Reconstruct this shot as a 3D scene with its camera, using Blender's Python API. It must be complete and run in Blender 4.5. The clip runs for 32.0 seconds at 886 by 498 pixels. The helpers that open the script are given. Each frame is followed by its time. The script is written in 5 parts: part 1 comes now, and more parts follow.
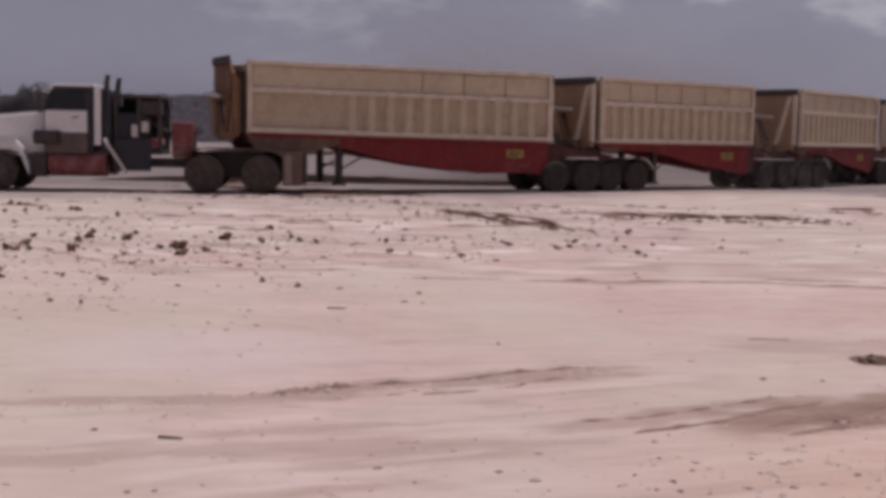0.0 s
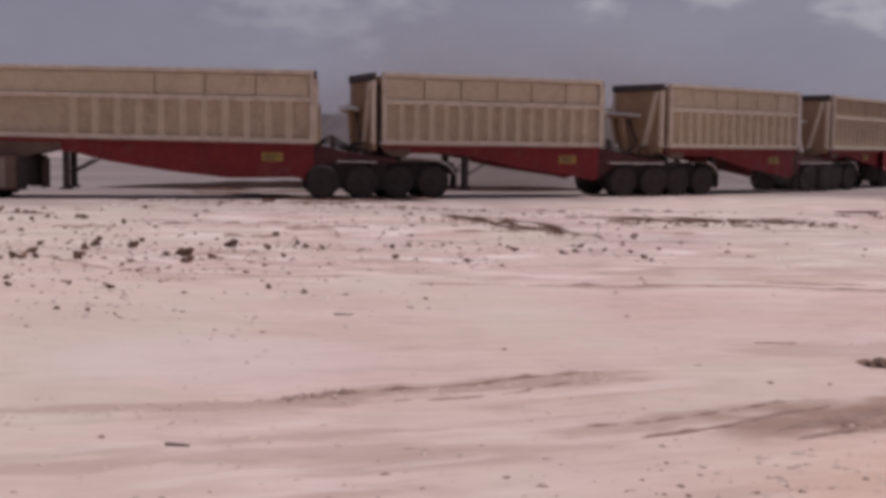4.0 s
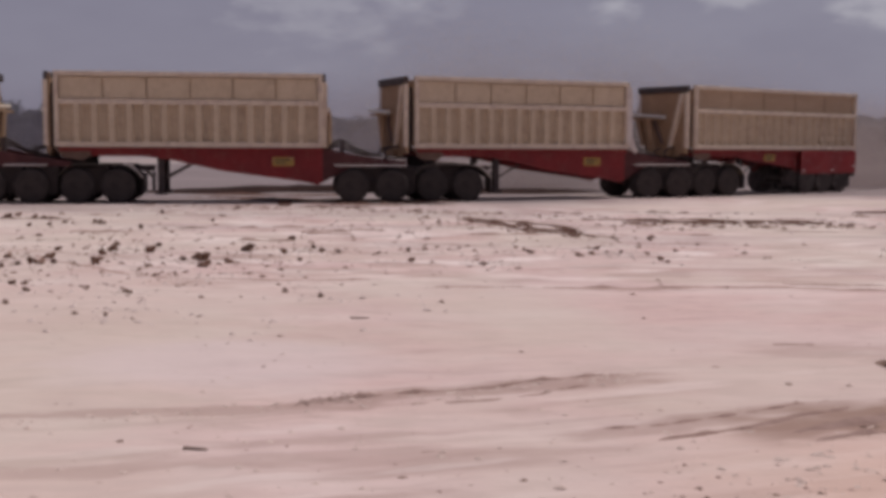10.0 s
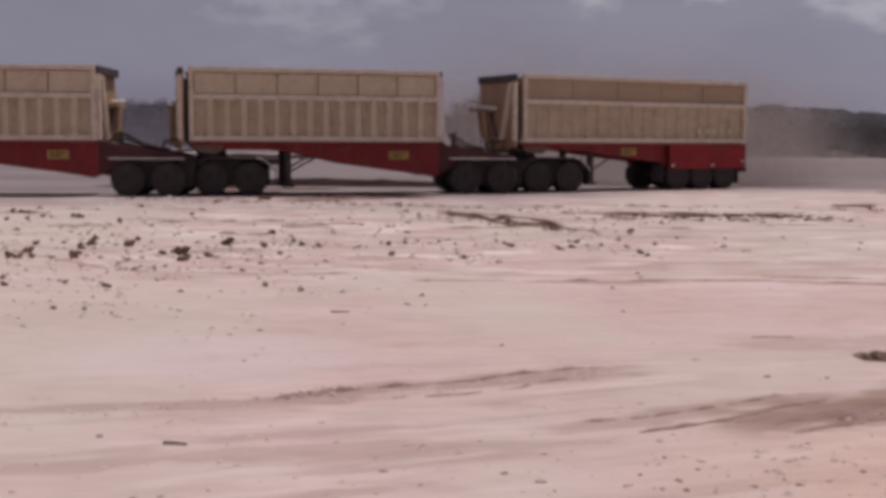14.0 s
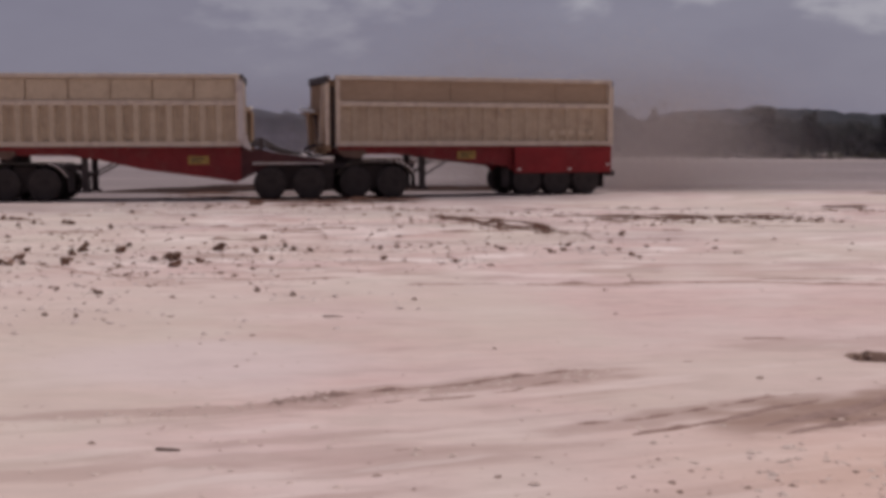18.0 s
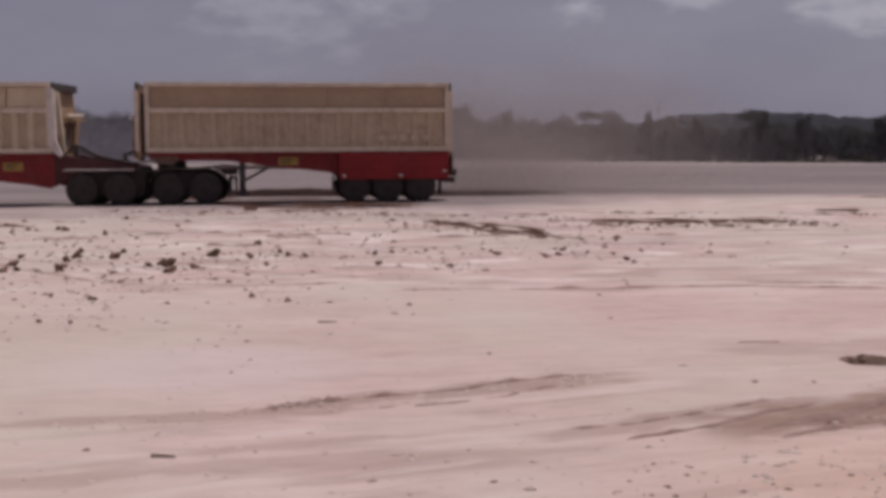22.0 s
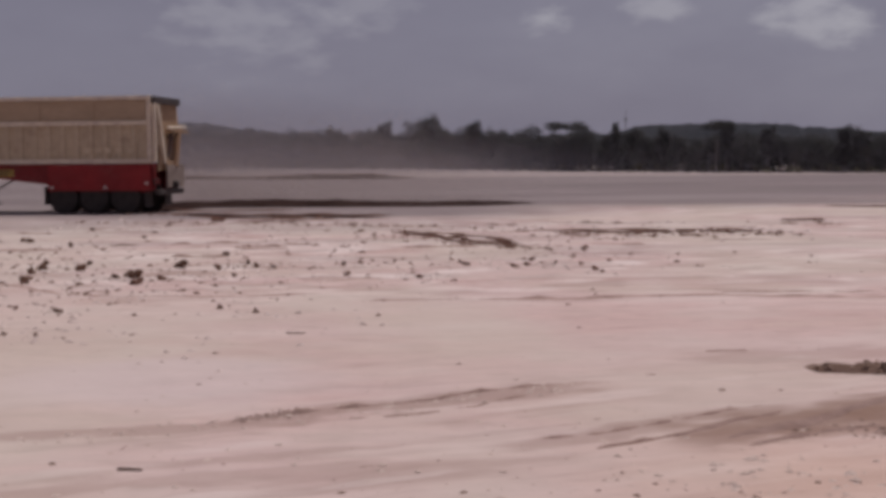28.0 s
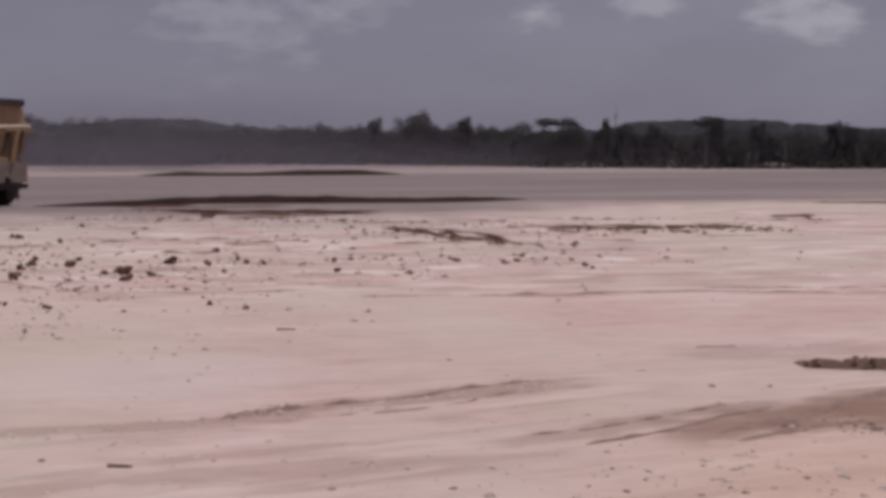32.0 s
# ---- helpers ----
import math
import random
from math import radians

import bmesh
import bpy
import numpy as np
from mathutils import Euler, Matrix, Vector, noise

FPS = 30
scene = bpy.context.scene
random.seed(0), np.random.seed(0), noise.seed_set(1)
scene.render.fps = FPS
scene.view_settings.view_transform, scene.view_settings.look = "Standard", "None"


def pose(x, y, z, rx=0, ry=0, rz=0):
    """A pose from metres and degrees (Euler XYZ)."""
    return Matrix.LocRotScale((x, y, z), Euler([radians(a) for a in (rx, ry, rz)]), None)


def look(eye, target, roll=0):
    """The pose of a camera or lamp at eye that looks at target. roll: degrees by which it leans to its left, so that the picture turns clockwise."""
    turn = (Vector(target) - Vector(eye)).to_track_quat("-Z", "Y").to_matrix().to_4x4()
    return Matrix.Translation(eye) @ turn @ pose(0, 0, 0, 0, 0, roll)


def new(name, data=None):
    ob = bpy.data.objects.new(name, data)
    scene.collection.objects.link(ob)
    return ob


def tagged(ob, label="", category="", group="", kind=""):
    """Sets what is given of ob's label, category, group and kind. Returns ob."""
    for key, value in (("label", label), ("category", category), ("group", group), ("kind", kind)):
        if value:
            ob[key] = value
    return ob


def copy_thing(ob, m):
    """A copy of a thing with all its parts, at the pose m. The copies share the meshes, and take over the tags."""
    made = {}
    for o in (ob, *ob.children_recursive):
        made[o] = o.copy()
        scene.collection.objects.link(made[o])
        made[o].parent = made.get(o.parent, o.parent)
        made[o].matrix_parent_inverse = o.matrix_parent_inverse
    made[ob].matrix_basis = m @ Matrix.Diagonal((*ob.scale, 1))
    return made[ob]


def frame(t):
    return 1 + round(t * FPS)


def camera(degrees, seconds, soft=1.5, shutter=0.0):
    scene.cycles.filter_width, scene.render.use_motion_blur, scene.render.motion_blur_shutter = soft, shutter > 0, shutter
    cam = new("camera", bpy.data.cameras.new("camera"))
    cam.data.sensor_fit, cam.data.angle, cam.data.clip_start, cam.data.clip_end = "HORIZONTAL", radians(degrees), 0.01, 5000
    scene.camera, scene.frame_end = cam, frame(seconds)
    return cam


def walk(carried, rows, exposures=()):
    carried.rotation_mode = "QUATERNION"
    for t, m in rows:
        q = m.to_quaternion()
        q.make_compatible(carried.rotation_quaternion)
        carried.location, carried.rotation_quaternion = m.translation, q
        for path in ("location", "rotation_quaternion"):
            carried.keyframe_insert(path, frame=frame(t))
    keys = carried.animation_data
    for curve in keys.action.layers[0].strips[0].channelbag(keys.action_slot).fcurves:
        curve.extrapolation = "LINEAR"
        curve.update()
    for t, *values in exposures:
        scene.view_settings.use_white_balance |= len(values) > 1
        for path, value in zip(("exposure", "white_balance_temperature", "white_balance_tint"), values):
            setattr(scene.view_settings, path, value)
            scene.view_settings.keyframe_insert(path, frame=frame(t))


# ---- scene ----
# The viewpoint: one standing place, the view drifting by hand
LENS = 42.0
cam = camera(LENS, 32.0, soft=4.3)
EYE = (0.0, 0.0, 1.7)
TURNS = [
    (0.0, -0.792, -5.438, -1.044),
    (0.5, -0.532, -5.112, -0.651),
    (1.0, -0.257, -5.233, -0.673),
    (1.5, -0.220, -5.163, -0.607),
    (2.0, -0.228, -5.147, -0.625),
    (2.5, -0.368, -5.227, -0.691),
    (3.0, -0.465, -5.182, -0.716),
    (3.5, -0.567, -5.206, -0.720),
    (5.5, -0.238, -4.955, -0.537),
    (6.0, 0.051, -5.036, -0.528),
    (6.5, 0.588, -4.786, -0.200),
    (7.0, 0.547, -5.030, -0.253),
    (7.5, 0.587, -4.984, -0.288),
    (8.0, 0.390, -5.090, -0.359),
    (8.5, 0.451, -5.027, -0.257),
    (9.0, 0.450, -5.055, -0.262),
    (9.5, 0.476, -5.031, -0.261),
    (10.0, 0.224, -5.023, -0.252),
    (10.5, -0.151, -4.984, -0.333),
    (11.0, -0.559, -5.312, -0.397),
    (11.5, -0.495, -5.229, -0.372),
    (12.0, -0.542, -5.323, -0.422),
    (12.5, -0.580, -5.190, -0.254),
    (13.0, -0.626, -5.142, -0.173),
    (13.5, -0.578, -5.084, -0.169),
    (14.0, -0.751, -5.334, -0.259),
    (14.5, -0.620, -5.059, -0.106),
    (16.5, -0.844, -5.347, -0.072),
    (17.0, -1.068, -5.342, -0.067),
    (17.5, -1.242, -5.376, -0.041),
    (18.0, -1.190, -5.146, 0.143),
    (18.5, -0.985, -4.792, 0.160),
    (19.0, -0.924, -5.026, 0.152),
    (19.5, -0.840, -5.030, 0.176),
    (20.0, -1.203, -5.012, 0.174),
    (20.5, -1.198, -4.960, 0.141),
    (21.0, -1.310, -4.978, 0.198),
    (21.5, -1.554, -4.881, 0.238),
    (22.0, -1.470, -4.897, 0.341),
    (22.5, -1.500, -4.762, 0.319),
    (23.0, -1.429, -4.763, 0.352),
    (23.5, -1.363, -4.717, 0.415),
    (24.0, -1.469, -4.805, 0.382),
    (24.5, -1.626, -4.850, 0.363),
    (25.0, -1.992, -5.074, 0.134),
    (25.5, -2.287, -5.011, 0.089),
    (26.0, -2.355, -4.881, 0.195),
    (26.5, -2.768, -4.693, 0.230),
    (28.5, -3.087, -4.376, 0.420),
    (29.0, -3.195, -4.806, 0.423),
    (29.5, -3.268, -4.608, 0.485),
    (30.0, -3.209, -4.540, 0.522),
    (30.5, -3.140, -4.495, 0.465),
    (31.0, -3.000, -4.600, 0.450),
    (31.5, -3.293, -4.600, 0.385),
    (32.0, -3.513, -4.583, 0.384),
]
walk(cam, [(t, pose(*EYE, 90 + pitch, roll, yaw)) for t, yaw, pitch, roll in TURNS],
     exposures=[(0.0, -0.06), (6.0, 0.0), (13.0, 0.0), (17.0, -0.08), (24.0, -0.09), (26.0, -0.19), (29.0, -0.19), (32.0, -0.18)])

# ---- sky and sun ----
SUN_EL, SUN_AZ = radians(70), radians(55)
world = bpy.data.worlds.new("world")
scene.world = world
world.use_nodes = True
wn, wl = world.node_tree.nodes, world.node_tree.links
wn.clear()
sky = wn.new("ShaderNodeTexSky")
sky.sky_type, sky.sun_disc = "NISHITA", False
sky.sun_elevation, sky.sun_rotation = SUN_EL, SUN_AZ
sky.dust_density, sky.air_density = 3.0, 1.0
clear_bg = wn.new("ShaderNodeBackground")
clear_bg.inputs["Strength"].default_value = 0.07
wl.new(sky.outputs[0], clear_bg.inputs["Color"])
wc = wn.new("ShaderNodeTexCoord")
wm = wn.new("ShaderNodeMapping")
wm.inputs["Scale"].default_value = (1.0, 1.0, 2.6)
wl.new(wc.outputs["Generated"], wm.inputs["Vector"])


def cloud_noise(scale, detail, w):
    n = wn.new("ShaderNodeTexNoise")
    n.noise_dimensions = "4D"
    n.inputs["W"].default_value = w
    n.inputs["Scale"].default_value, n.inputs["Detail"].default_value, n.inputs["Roughness"].default_value = scale, detail, 0.55
    wl.new(wm.outputs[0], n.inputs["Vector"])
    return n.outputs["Fac"]


def wramp(fac, stops):
    r = wn.new("ShaderNodeValToRGB")
    while len(r.color_ramp.elements) < len(stops):
        r.color_ramp.elements.new(0.5)
    for e, (p, c) in zip(r.color_ramp.elements, stops):
        e.position, e.color = p, (*c, 1)
    wl.new(fac, r.inputs[0])
    return r.outputs[0]


cloud_col = wramp(cloud_noise(4.5, 5, 1.7), [(0.30, (0.21, 0.193, 0.258)), (0.55, (0.238, 0.222, 0.29)), (0.72, (0.268, 0.252, 0.32)), (0.9, (0.32, 0.305, 0.365))])


def puff(az, el, wide, bright):
    """A lit heap of cloud: a soft lobe round one bearing, broken up by noise."""
    a, e = radians(az), radians(el)
    way = wn.new("ShaderNodeVectorMath")
    way.operation = "DISTANCE"
    lift = wn.new("ShaderNodeVectorMath")
    lift.operation = "MULTIPLY"
    lift.inputs[1].default_value = (1, 1, 1.9)
    wl.new(wc.outputs["Generated"], lift.inputs[0])
    wl.new(lift.outputs[0], way.inputs[0])
    way.inputs[1].default_value = (math.sin(a) * math.cos(e), math.cos(a) * math.cos(e), math.sin(e) * 1.9)
    n = cloud_noise(26, 5, az)
    add = wn.new("ShaderNodeMath")
    add.operation = "MULTIPLY_ADD"
    wl.new(n, add.inputs[0])
    add.inputs[1].default_value = wide * 2.6
    wl.new(way.outputs["Value"], add.inputs[2])
    m = wn.new("ShaderNodeMapRange")
    m.interpolation_type = "SMOOTHSTEP"
    wl.new(add.outputs[0], m.inputs["Value"])
    m.inputs["From Min"].default_value, m.inputs["From Max"].default_value = wide * 2.25, wide * 1.3
    m.inputs["To Min"].default_value, m.inputs["To Max"].default_value = 0.0, bright
    return m.outputs[0]


for az, el, wide, bright in ((8.1, 6.75, 0.034, 0.6), (20.6, 6.6, 0.055, 0.6), (22.3, 6.1, 0.03, 0.5), (13.6, 7.2, 0.045, 0.45), (-6.0, 6.6, 0.09, 0.3), (-1.0, 7.5, 0.06, 0.25)):
    mix = wn.new("ShaderNodeMix")
    mix.data_type = "RGBA"
    wl.new(puff(az, el, wide, bright), mix.inputs["Factor"])
    wl.new(cloud_col, mix.inputs["A"])
    mix.inputs["B"].default_value = (0.50, 0.48, 0.53, 1)
    cloud_col = mix.outputs["Result"]
cloud_bg = wn.new("ShaderNodeBackground")
wl.new(cloud_col, cloud_bg.inputs["Color"])
wmix = wn.new("ShaderNodeMixShader")
wmix.inputs[0].default_value = 0.9
wl.new(clear_bg.outputs[0], wmix.inputs[1])
wl.new(cloud_bg.outputs[0], wmix.inputs[2])
wo = wn.new("ShaderNodeOutputWorld")
wl.new(wmix.outputs[0], wo.inputs["Surface"])

sun = new("sun", bpy.data.lights.new("sun", "SUN"))
sun.data.energy, sun.data.angle, sun.data.color = 2.86, radians(1.6), (1.0, 0.94, 0.92)
sun.matrix_world = look((0, 0, 0), (-math.sin(SUN_AZ) * math.cos(SUN_EL), -math.cos(SUN_AZ) * math.cos(SUN_EL), -math.sin(SUN_EL)))


# ---- materials ----
def mat(name, a, b, scale=2.0, rough=0.75, bump=0.15, fine=60.0, metal=0.0, dust=None, dust_at=(0.45, 0.75), stretch=(1, 1, 1), spread=0.0, spec=0.35, deep=0.02):
    """Two colours mixed by broad and fine noise, with dust in patches, fine relief and uneven gloss."""
    m = bpy.data.materials.new(name)
    m.use_nodes = True
    n, l = m.node_tree.nodes, m.node_tree.links
    s = n["Principled BSDF"]
    tc = n.new("ShaderNodeTexCoord")
    mp = n.new("ShaderNodeMapping")
    mp.inputs["Scale"].default_value = stretch
    l.new(tc.outputs["Object"], mp.inputs["Vector"])

    def nz(sc, det, ro=0.6):
        q = n.new("ShaderNodeTexNoise")
        q.inputs["Scale"].default_value, q.inputs["Detail"].default_value, q.inputs["Roughness"].default_value = sc, det, ro
        l.new(mp.outputs[0], q.inputs["Vector"])
        return q.outputs["Fac"]

    def rng(v, lo, hi, to=(0, 1)):
        q = n.new("ShaderNodeMapRange")
        l.new(v, q.inputs["Value"])
        q.inputs["From Min"].default_value, q.inputs["From Max"].default_value = lo, hi
        q.inputs["To Min"].default_value, q.inputs["To Max"].default_value = to
        return q.outputs[0]

    def mixc(f, x, y, mode="MIX"):
        q = n.new("ShaderNodeMix")
        q.data_type, q.blend_type = "RGBA", mode
        if isinstance(f, float):
            q.inputs["Factor"].default_value = f
        else:
            l.new(f, q.inputs["Factor"])
        for k, v in (("A", x), ("B", y)):
            if isinstance(v, tuple):
                q.inputs[k].default_value = (*v, 1)
            else:
                l.new(v, q.inputs[k])
        return q.outputs["Result"]

    col = mixc(rng(nz(scale, 5), 0.32, 0.68), a, b)
    grain = rng(nz(fine * 0.5, 4), 0.3, 0.7, (0.86, 1.12))
    gc = n.new("ShaderNodeCombineColor")
    for k in ("Red", "Green", "Blue"):
        l.new(grain, gc.inputs[k])
    col = mixc(0.8, col, gc.outputs[0], "MULTIPLY")
    if dust:
        col = mixc(rng(nz(scale * 1.7, 7, 0.65), *dust_at), col, dust)
    if spread:
        info = n.new("ShaderNodeObjectInfo")
        v = rng(info.outputs["Random"], 0, 1, (1 - spread, 1 + spread))
        vc = n.new("ShaderNodeCombineColor")
        for k in ("Red", "Green", "Blue"):
            l.new(v, vc.inputs[k])
        col = mixc(1.0, col, vc.outputs[0], "MULTIPLY")
    l.new(col, s.inputs["Base Color"])
    l.new(rng(nz(scale * 4, 3), 0.3, 0.7, (max(0.05, rough - 0.1), min(1, rough + 0.12))), s.inputs["Roughness"])
    s.inputs["Metallic"].default_value = metal
    s.inputs["Specular IOR Level"].default_value = spec
    bp = n.new("ShaderNodeBump")
    bp.inputs["Strength"].default_value, bp.inputs["Distance"].default_value = bump, deep
    l.new(nz(fine, 5), bp.inputs["Height"])
    l.new(bp.outputs[0], s.inputs["Normal"])
    return m


DUST = (0.42, 0.32, 0.27)
cream = mat("cream_paint", (0.515, 0.405, 0.285), (0.435, 0.338, 0.237), 0.9, 0.68, 0.12, 25, dust=(0.32, 0.225, 0.16), dust_at=(0.5, 0.8))
cream_rail = mat("pale_cream_rail", (0.68, 0.575, 0.455), (0.58, 0.475, 0.365), 1.5, 0.6, 0.1, 25, dust=DUST)
end_tan = mat("dusty_tan_end_wall", (0.39, 0.255, 0.16), (0.30, 0.19, 0.115), 1.4, 0.75, 0.2, 25, dust=(0.31, 0.195, 0.125))
red = mat("dusty_red_frame", (0.225, 0.021, 0.022), (0.165, 0.018, 0.019), 1.2, 0.65, 0.12, 30, dust=(0.22, 0.085, 0.07), dust_at=(0.52, 0.9))
rust_shield = mat("rust_browned_shield", (0.23, 0.118, 0.062), (0.15, 0.076, 0.042), 1.2, 0.75, 0.25, 25, dust=(0.42, 0.30, 0.20), dust_at=(0.58, 0.9))
# paler cream; on the ribs it paints in the light they catch
pale_lit_cream = mat("pale_lit_cream_paint", (0.60, 0.485, 0.35), (0.51, 0.405, 0.285), 1.1, 0.66, 0.12, 25, dust=(0.36, 0.26, 0.18), dust_at=(0.5, 0.85))
tail_red = mat("dark_tail_red", (0.085, 0.022, 0.022), (0.055, 0.018, 0.018), 1.2, 0.7, 0.15, 30, dust=(0.13, 0.06, 0.05), dust_at=(0.55, 0.9))
skirt_red = mat("red_skirt_paint", (0.26, 0.014, 0.016), (0.195, 0.012, 0.013), 1.0, 0.6, 0.1, 25, dust=(0.20, 0.055, 0.05), dust_at=(0.55, 0.95))
brown_panel = mat("brown_panel_paint", (0.41, 0.295, 0.20), (0.335, 0.24, 0.16), 0.8, 0.72, 0.15, 20, dust=(0.42, 0.31, 0.21), dust_at=(0.58, 0.9), stretch=(0.4, 1, 1.6))
dark_steel = mat("grimy_dark_steel", (0.045, 0.035, 0.034), (0.075, 0.055, 0.05), 3, 0.7, 0.2, 40, dust=(0.15, 0.11, 0.095), dust_at=(0.55, 0.9))
# near-black steel whose tone stands in for the shade among the wheels
bogie_shade = mat("bogie_shade_steel", (0.028, 0.022, 0.021), (0.045, 0.035, 0.032), 3, 0.8, 0.2, 40, spec=0.15)
guard_olive = mat("dusty_olive_guard", (0.15, 0.125, 0.10), (0.11, 0.09, 0.072), 2.5, 0.75, 0.1, 40, dust=(0.30, 0.24, 0.20), dust_at=(0.6, 0.95))
rubber = mat("dusty_tyre_rubber", (0.040, 0.034, 0.032), (0.064, 0.053, 0.049), 4, 0.9, 0.25, 50, dust=(0.075, 0.06, 0.055), dust_at=(0.5, 0.85), spec=0.06)
rubber_dusty = mat("mud_browned_tyre", (0.055, 0.043, 0.038), (0.085, 0.066, 0.058), 3, 0.9, 0.25, 50, dust=(0.13, 0.10, 0.085), dust_at=(0.45, 0.8), spec=0.06)
mud_brown = mat("mud_browned_steel", (0.115, 0.070, 0.052), (0.17, 0.11, 0.083), 2, 0.8, 0.2, 30, dust=(0.26, 0.185, 0.15), dust_at=(0.55, 0.9))
mud_pale = mat("pale_mud_on_steel", (0.30, 0.235, 0.205), (0.22, 0.165, 0.14), 2, 0.8, 0.2, 30)
rim_steel = mat("dusty_rim_steel", (0.06, 0.05, 0.047), (0.09, 0.075, 0.07), 6, 0.7, 0.2, 60, dust=(0.13, 0.10, 0.09))
white_steel = mat("dusty_white_steel", (0.66, 0.60, 0.56), (0.52, 0.45, 0.41), 2.5, 0.55, 0.1, 40, dust=DUST, dust_at=(0.5, 0.85))
chrome_rod = mat("worn_ram_steel", (0.68, 0.66, 0.63), (0.55, 0.52, 0.48), 6, 0.35, 0.05, 60, metal=0.4)
yellow = mat("faded_yellow_plate", (0.42, 0.27, 0.065), (0.34, 0.215, 0.06), 4, 0.6, 0.1, 40, dust=DUST, dust_at=(0.55, 0.9))
bar_dark = mat("dark_lettering", (0.05, 0.04, 0.03), (0.09, 0.07, 0.05), 8, 0.7)
lamp_red = mat("red_lamp_plastic", (0.16, 0.02, 0.02), (0.11, 0.02, 0.02), 8, 0.35)
maroon = mat("dusty_maroon_tank", (0.20, 0.045, 0.045), (0.15, 0.04, 0.04), 2, 0.55, 0.1, 40, dust=(0.30, 0.17, 0.15))
truck_white = mat("white_truck_paint", (0.74, 0.71, 0.70), (0.66, 0.62, 0.60), 1.4, 0.42, 0.05, 30, dust=(0.52, 0.43, 0.38), dust_at=(0.55, 0.95))
door_dust = mat("dust_browned_door", (0.16, 0.11, 0.095), (0.10, 0.075, 0.07), 2, 0.7, 0.1, 40)
truck_dark = mat("dark_blue_black_paint", (0.018, 0.019, 0.026), (0.03, 0.028, 0.033), 2, 0.5, 0.1, 40, dust=(0.10, 0.08, 0.075), dust_at=(0.55, 0.95))
glass = mat("dark_cab_glass", (0.012, 0.013, 0.016), (0.02, 0.02, 0.024), 2, 0.14, 0.02, 20)
clod_mat = mat("dark_dry_clod", (0.105, 0.055, 0.041), (0.185, 0.108, 0.080), 1.5, 0.95, 0.5, 5, spread=0.35, spec=0.06, deep=0.004)
crumb_mat = mat("brown_soil_crumb", (0.19, 0.125, 0.098), (0.29, 0.205, 0.165), 1.5, 0.95, 0.5, 5, spread=0.3, spec=0.06, deep=0.003)
stone_mat = mat("brown_grey_stone", (0.115, 0.066, 0.051), (0.205, 0.128, 0.10), 9, 0.9, 0.4, 60, spec=0.06)
pale_sand = mat("pale_sand_lump", (0.62, 0.51, 0.47), (0.52, 0.41, 0.375), 6, 0.95, 0.3, 50, spec=0.06)
pebble_mat = mat("pale_pebble", (0.40, 0.29, 0.255), (0.30, 0.205, 0.175), 14, 0.9, 0.3, 80, spec=0.06)
flake_sand = mat("crusted_sand_flake", (0.60, 0.475, 0.42), (0.50, 0.385, 0.335), 6, 0.95, 0.3, 50, spec=0.06)
near_stone = mat("tan_brown_stone", (0.17, 0.115, 0.092), (0.26, 0.18, 0.148), 12, 0.9, 0.4, 70, spec=0.06)
soil_dark = mat("dark_brown_soil", (0.062, 0.029, 0.021), (0.115, 0.060, 0.045), 1.6, 0.95, 0.6, 22, dust=(0.26, 0.17, 0.14), dust_at=(0.56, 0.9), spec=0.06)
soil_wet = mat("dark_damp_soil", (0.022, 0.011, 0.009), (0.042, 0.023, 0.019), 0.5, 0.95, 0.6, 12, dust=(0.10, 0.062, 0.052), dust_at=(0.62, 0.95), spec=0.06)
soil_heap = mat("crumbled_brown_soil", (0.13, 0.078, 0.060), (0.22, 0.145, 0.115), 7, 0.95, 0.9, 40, spec=0.06)
track_sand = mat("packed_track_sand", (0.34, 0.235, 0.205), (0.41, 0.293, 0.262), 1.3, 0.95, 0.5, 18, dust=(0.29, 0.198, 0.168), dust_at=(0.48, 0.78), stretch=(0.4, 1.6, 1), spec=0.06)
soil_mid = mat("loose_brown_sand", (0.24, 0.155, 0.13), (0.325, 0.225, 0.195), 2.2, 0.95, 0.8, 22, dust=(0.22, 0.15, 0.13), dust_at=(0.55, 0.85), spec=0.06)
wood_mat = mat("weathered_stick", (0.28, 0.21, 0.175), (0.20, 0.145, 0.12), 8, 0.9)
brush_mat = mat("bleached_brushwood", (0.52, 0.46, 0.43), (0.36, 0.30, 0.28), 3, 0.9, spec=0.06)
bark = mat("grey_brown_bark", (0.085, 0.07, 0.06), (0.13, 0.11, 0.095), 2, 0.95, 0.4, 12)
leaf = mat("dark_green_leaves", (0.044, 0.045, 0.044), (0.070, 0.067, 0.060), 0.35, 0.98, 0.1, 6, spread=0.25, spec=0.06)
hill_mat = mat("far_wooded_slope", (0.024, 0.026, 0.031), (0.035, 0.036, 0.040), 0.02, 0.98, 0.3, 0.3, spec=0.05)
leaf_dry = mat("dry_olive_scrub", (0.06, 0.058, 0.034), (0.10, 0.09, 0.055), 0.5, 0.9, 0.1, 6, spec=0.06)
dust_mat = mat("airborne_dust", (0.55, 0.47, 0.447), (0.485, 0.41, 0.388), 0.3, 1.0, 0.0, 5)


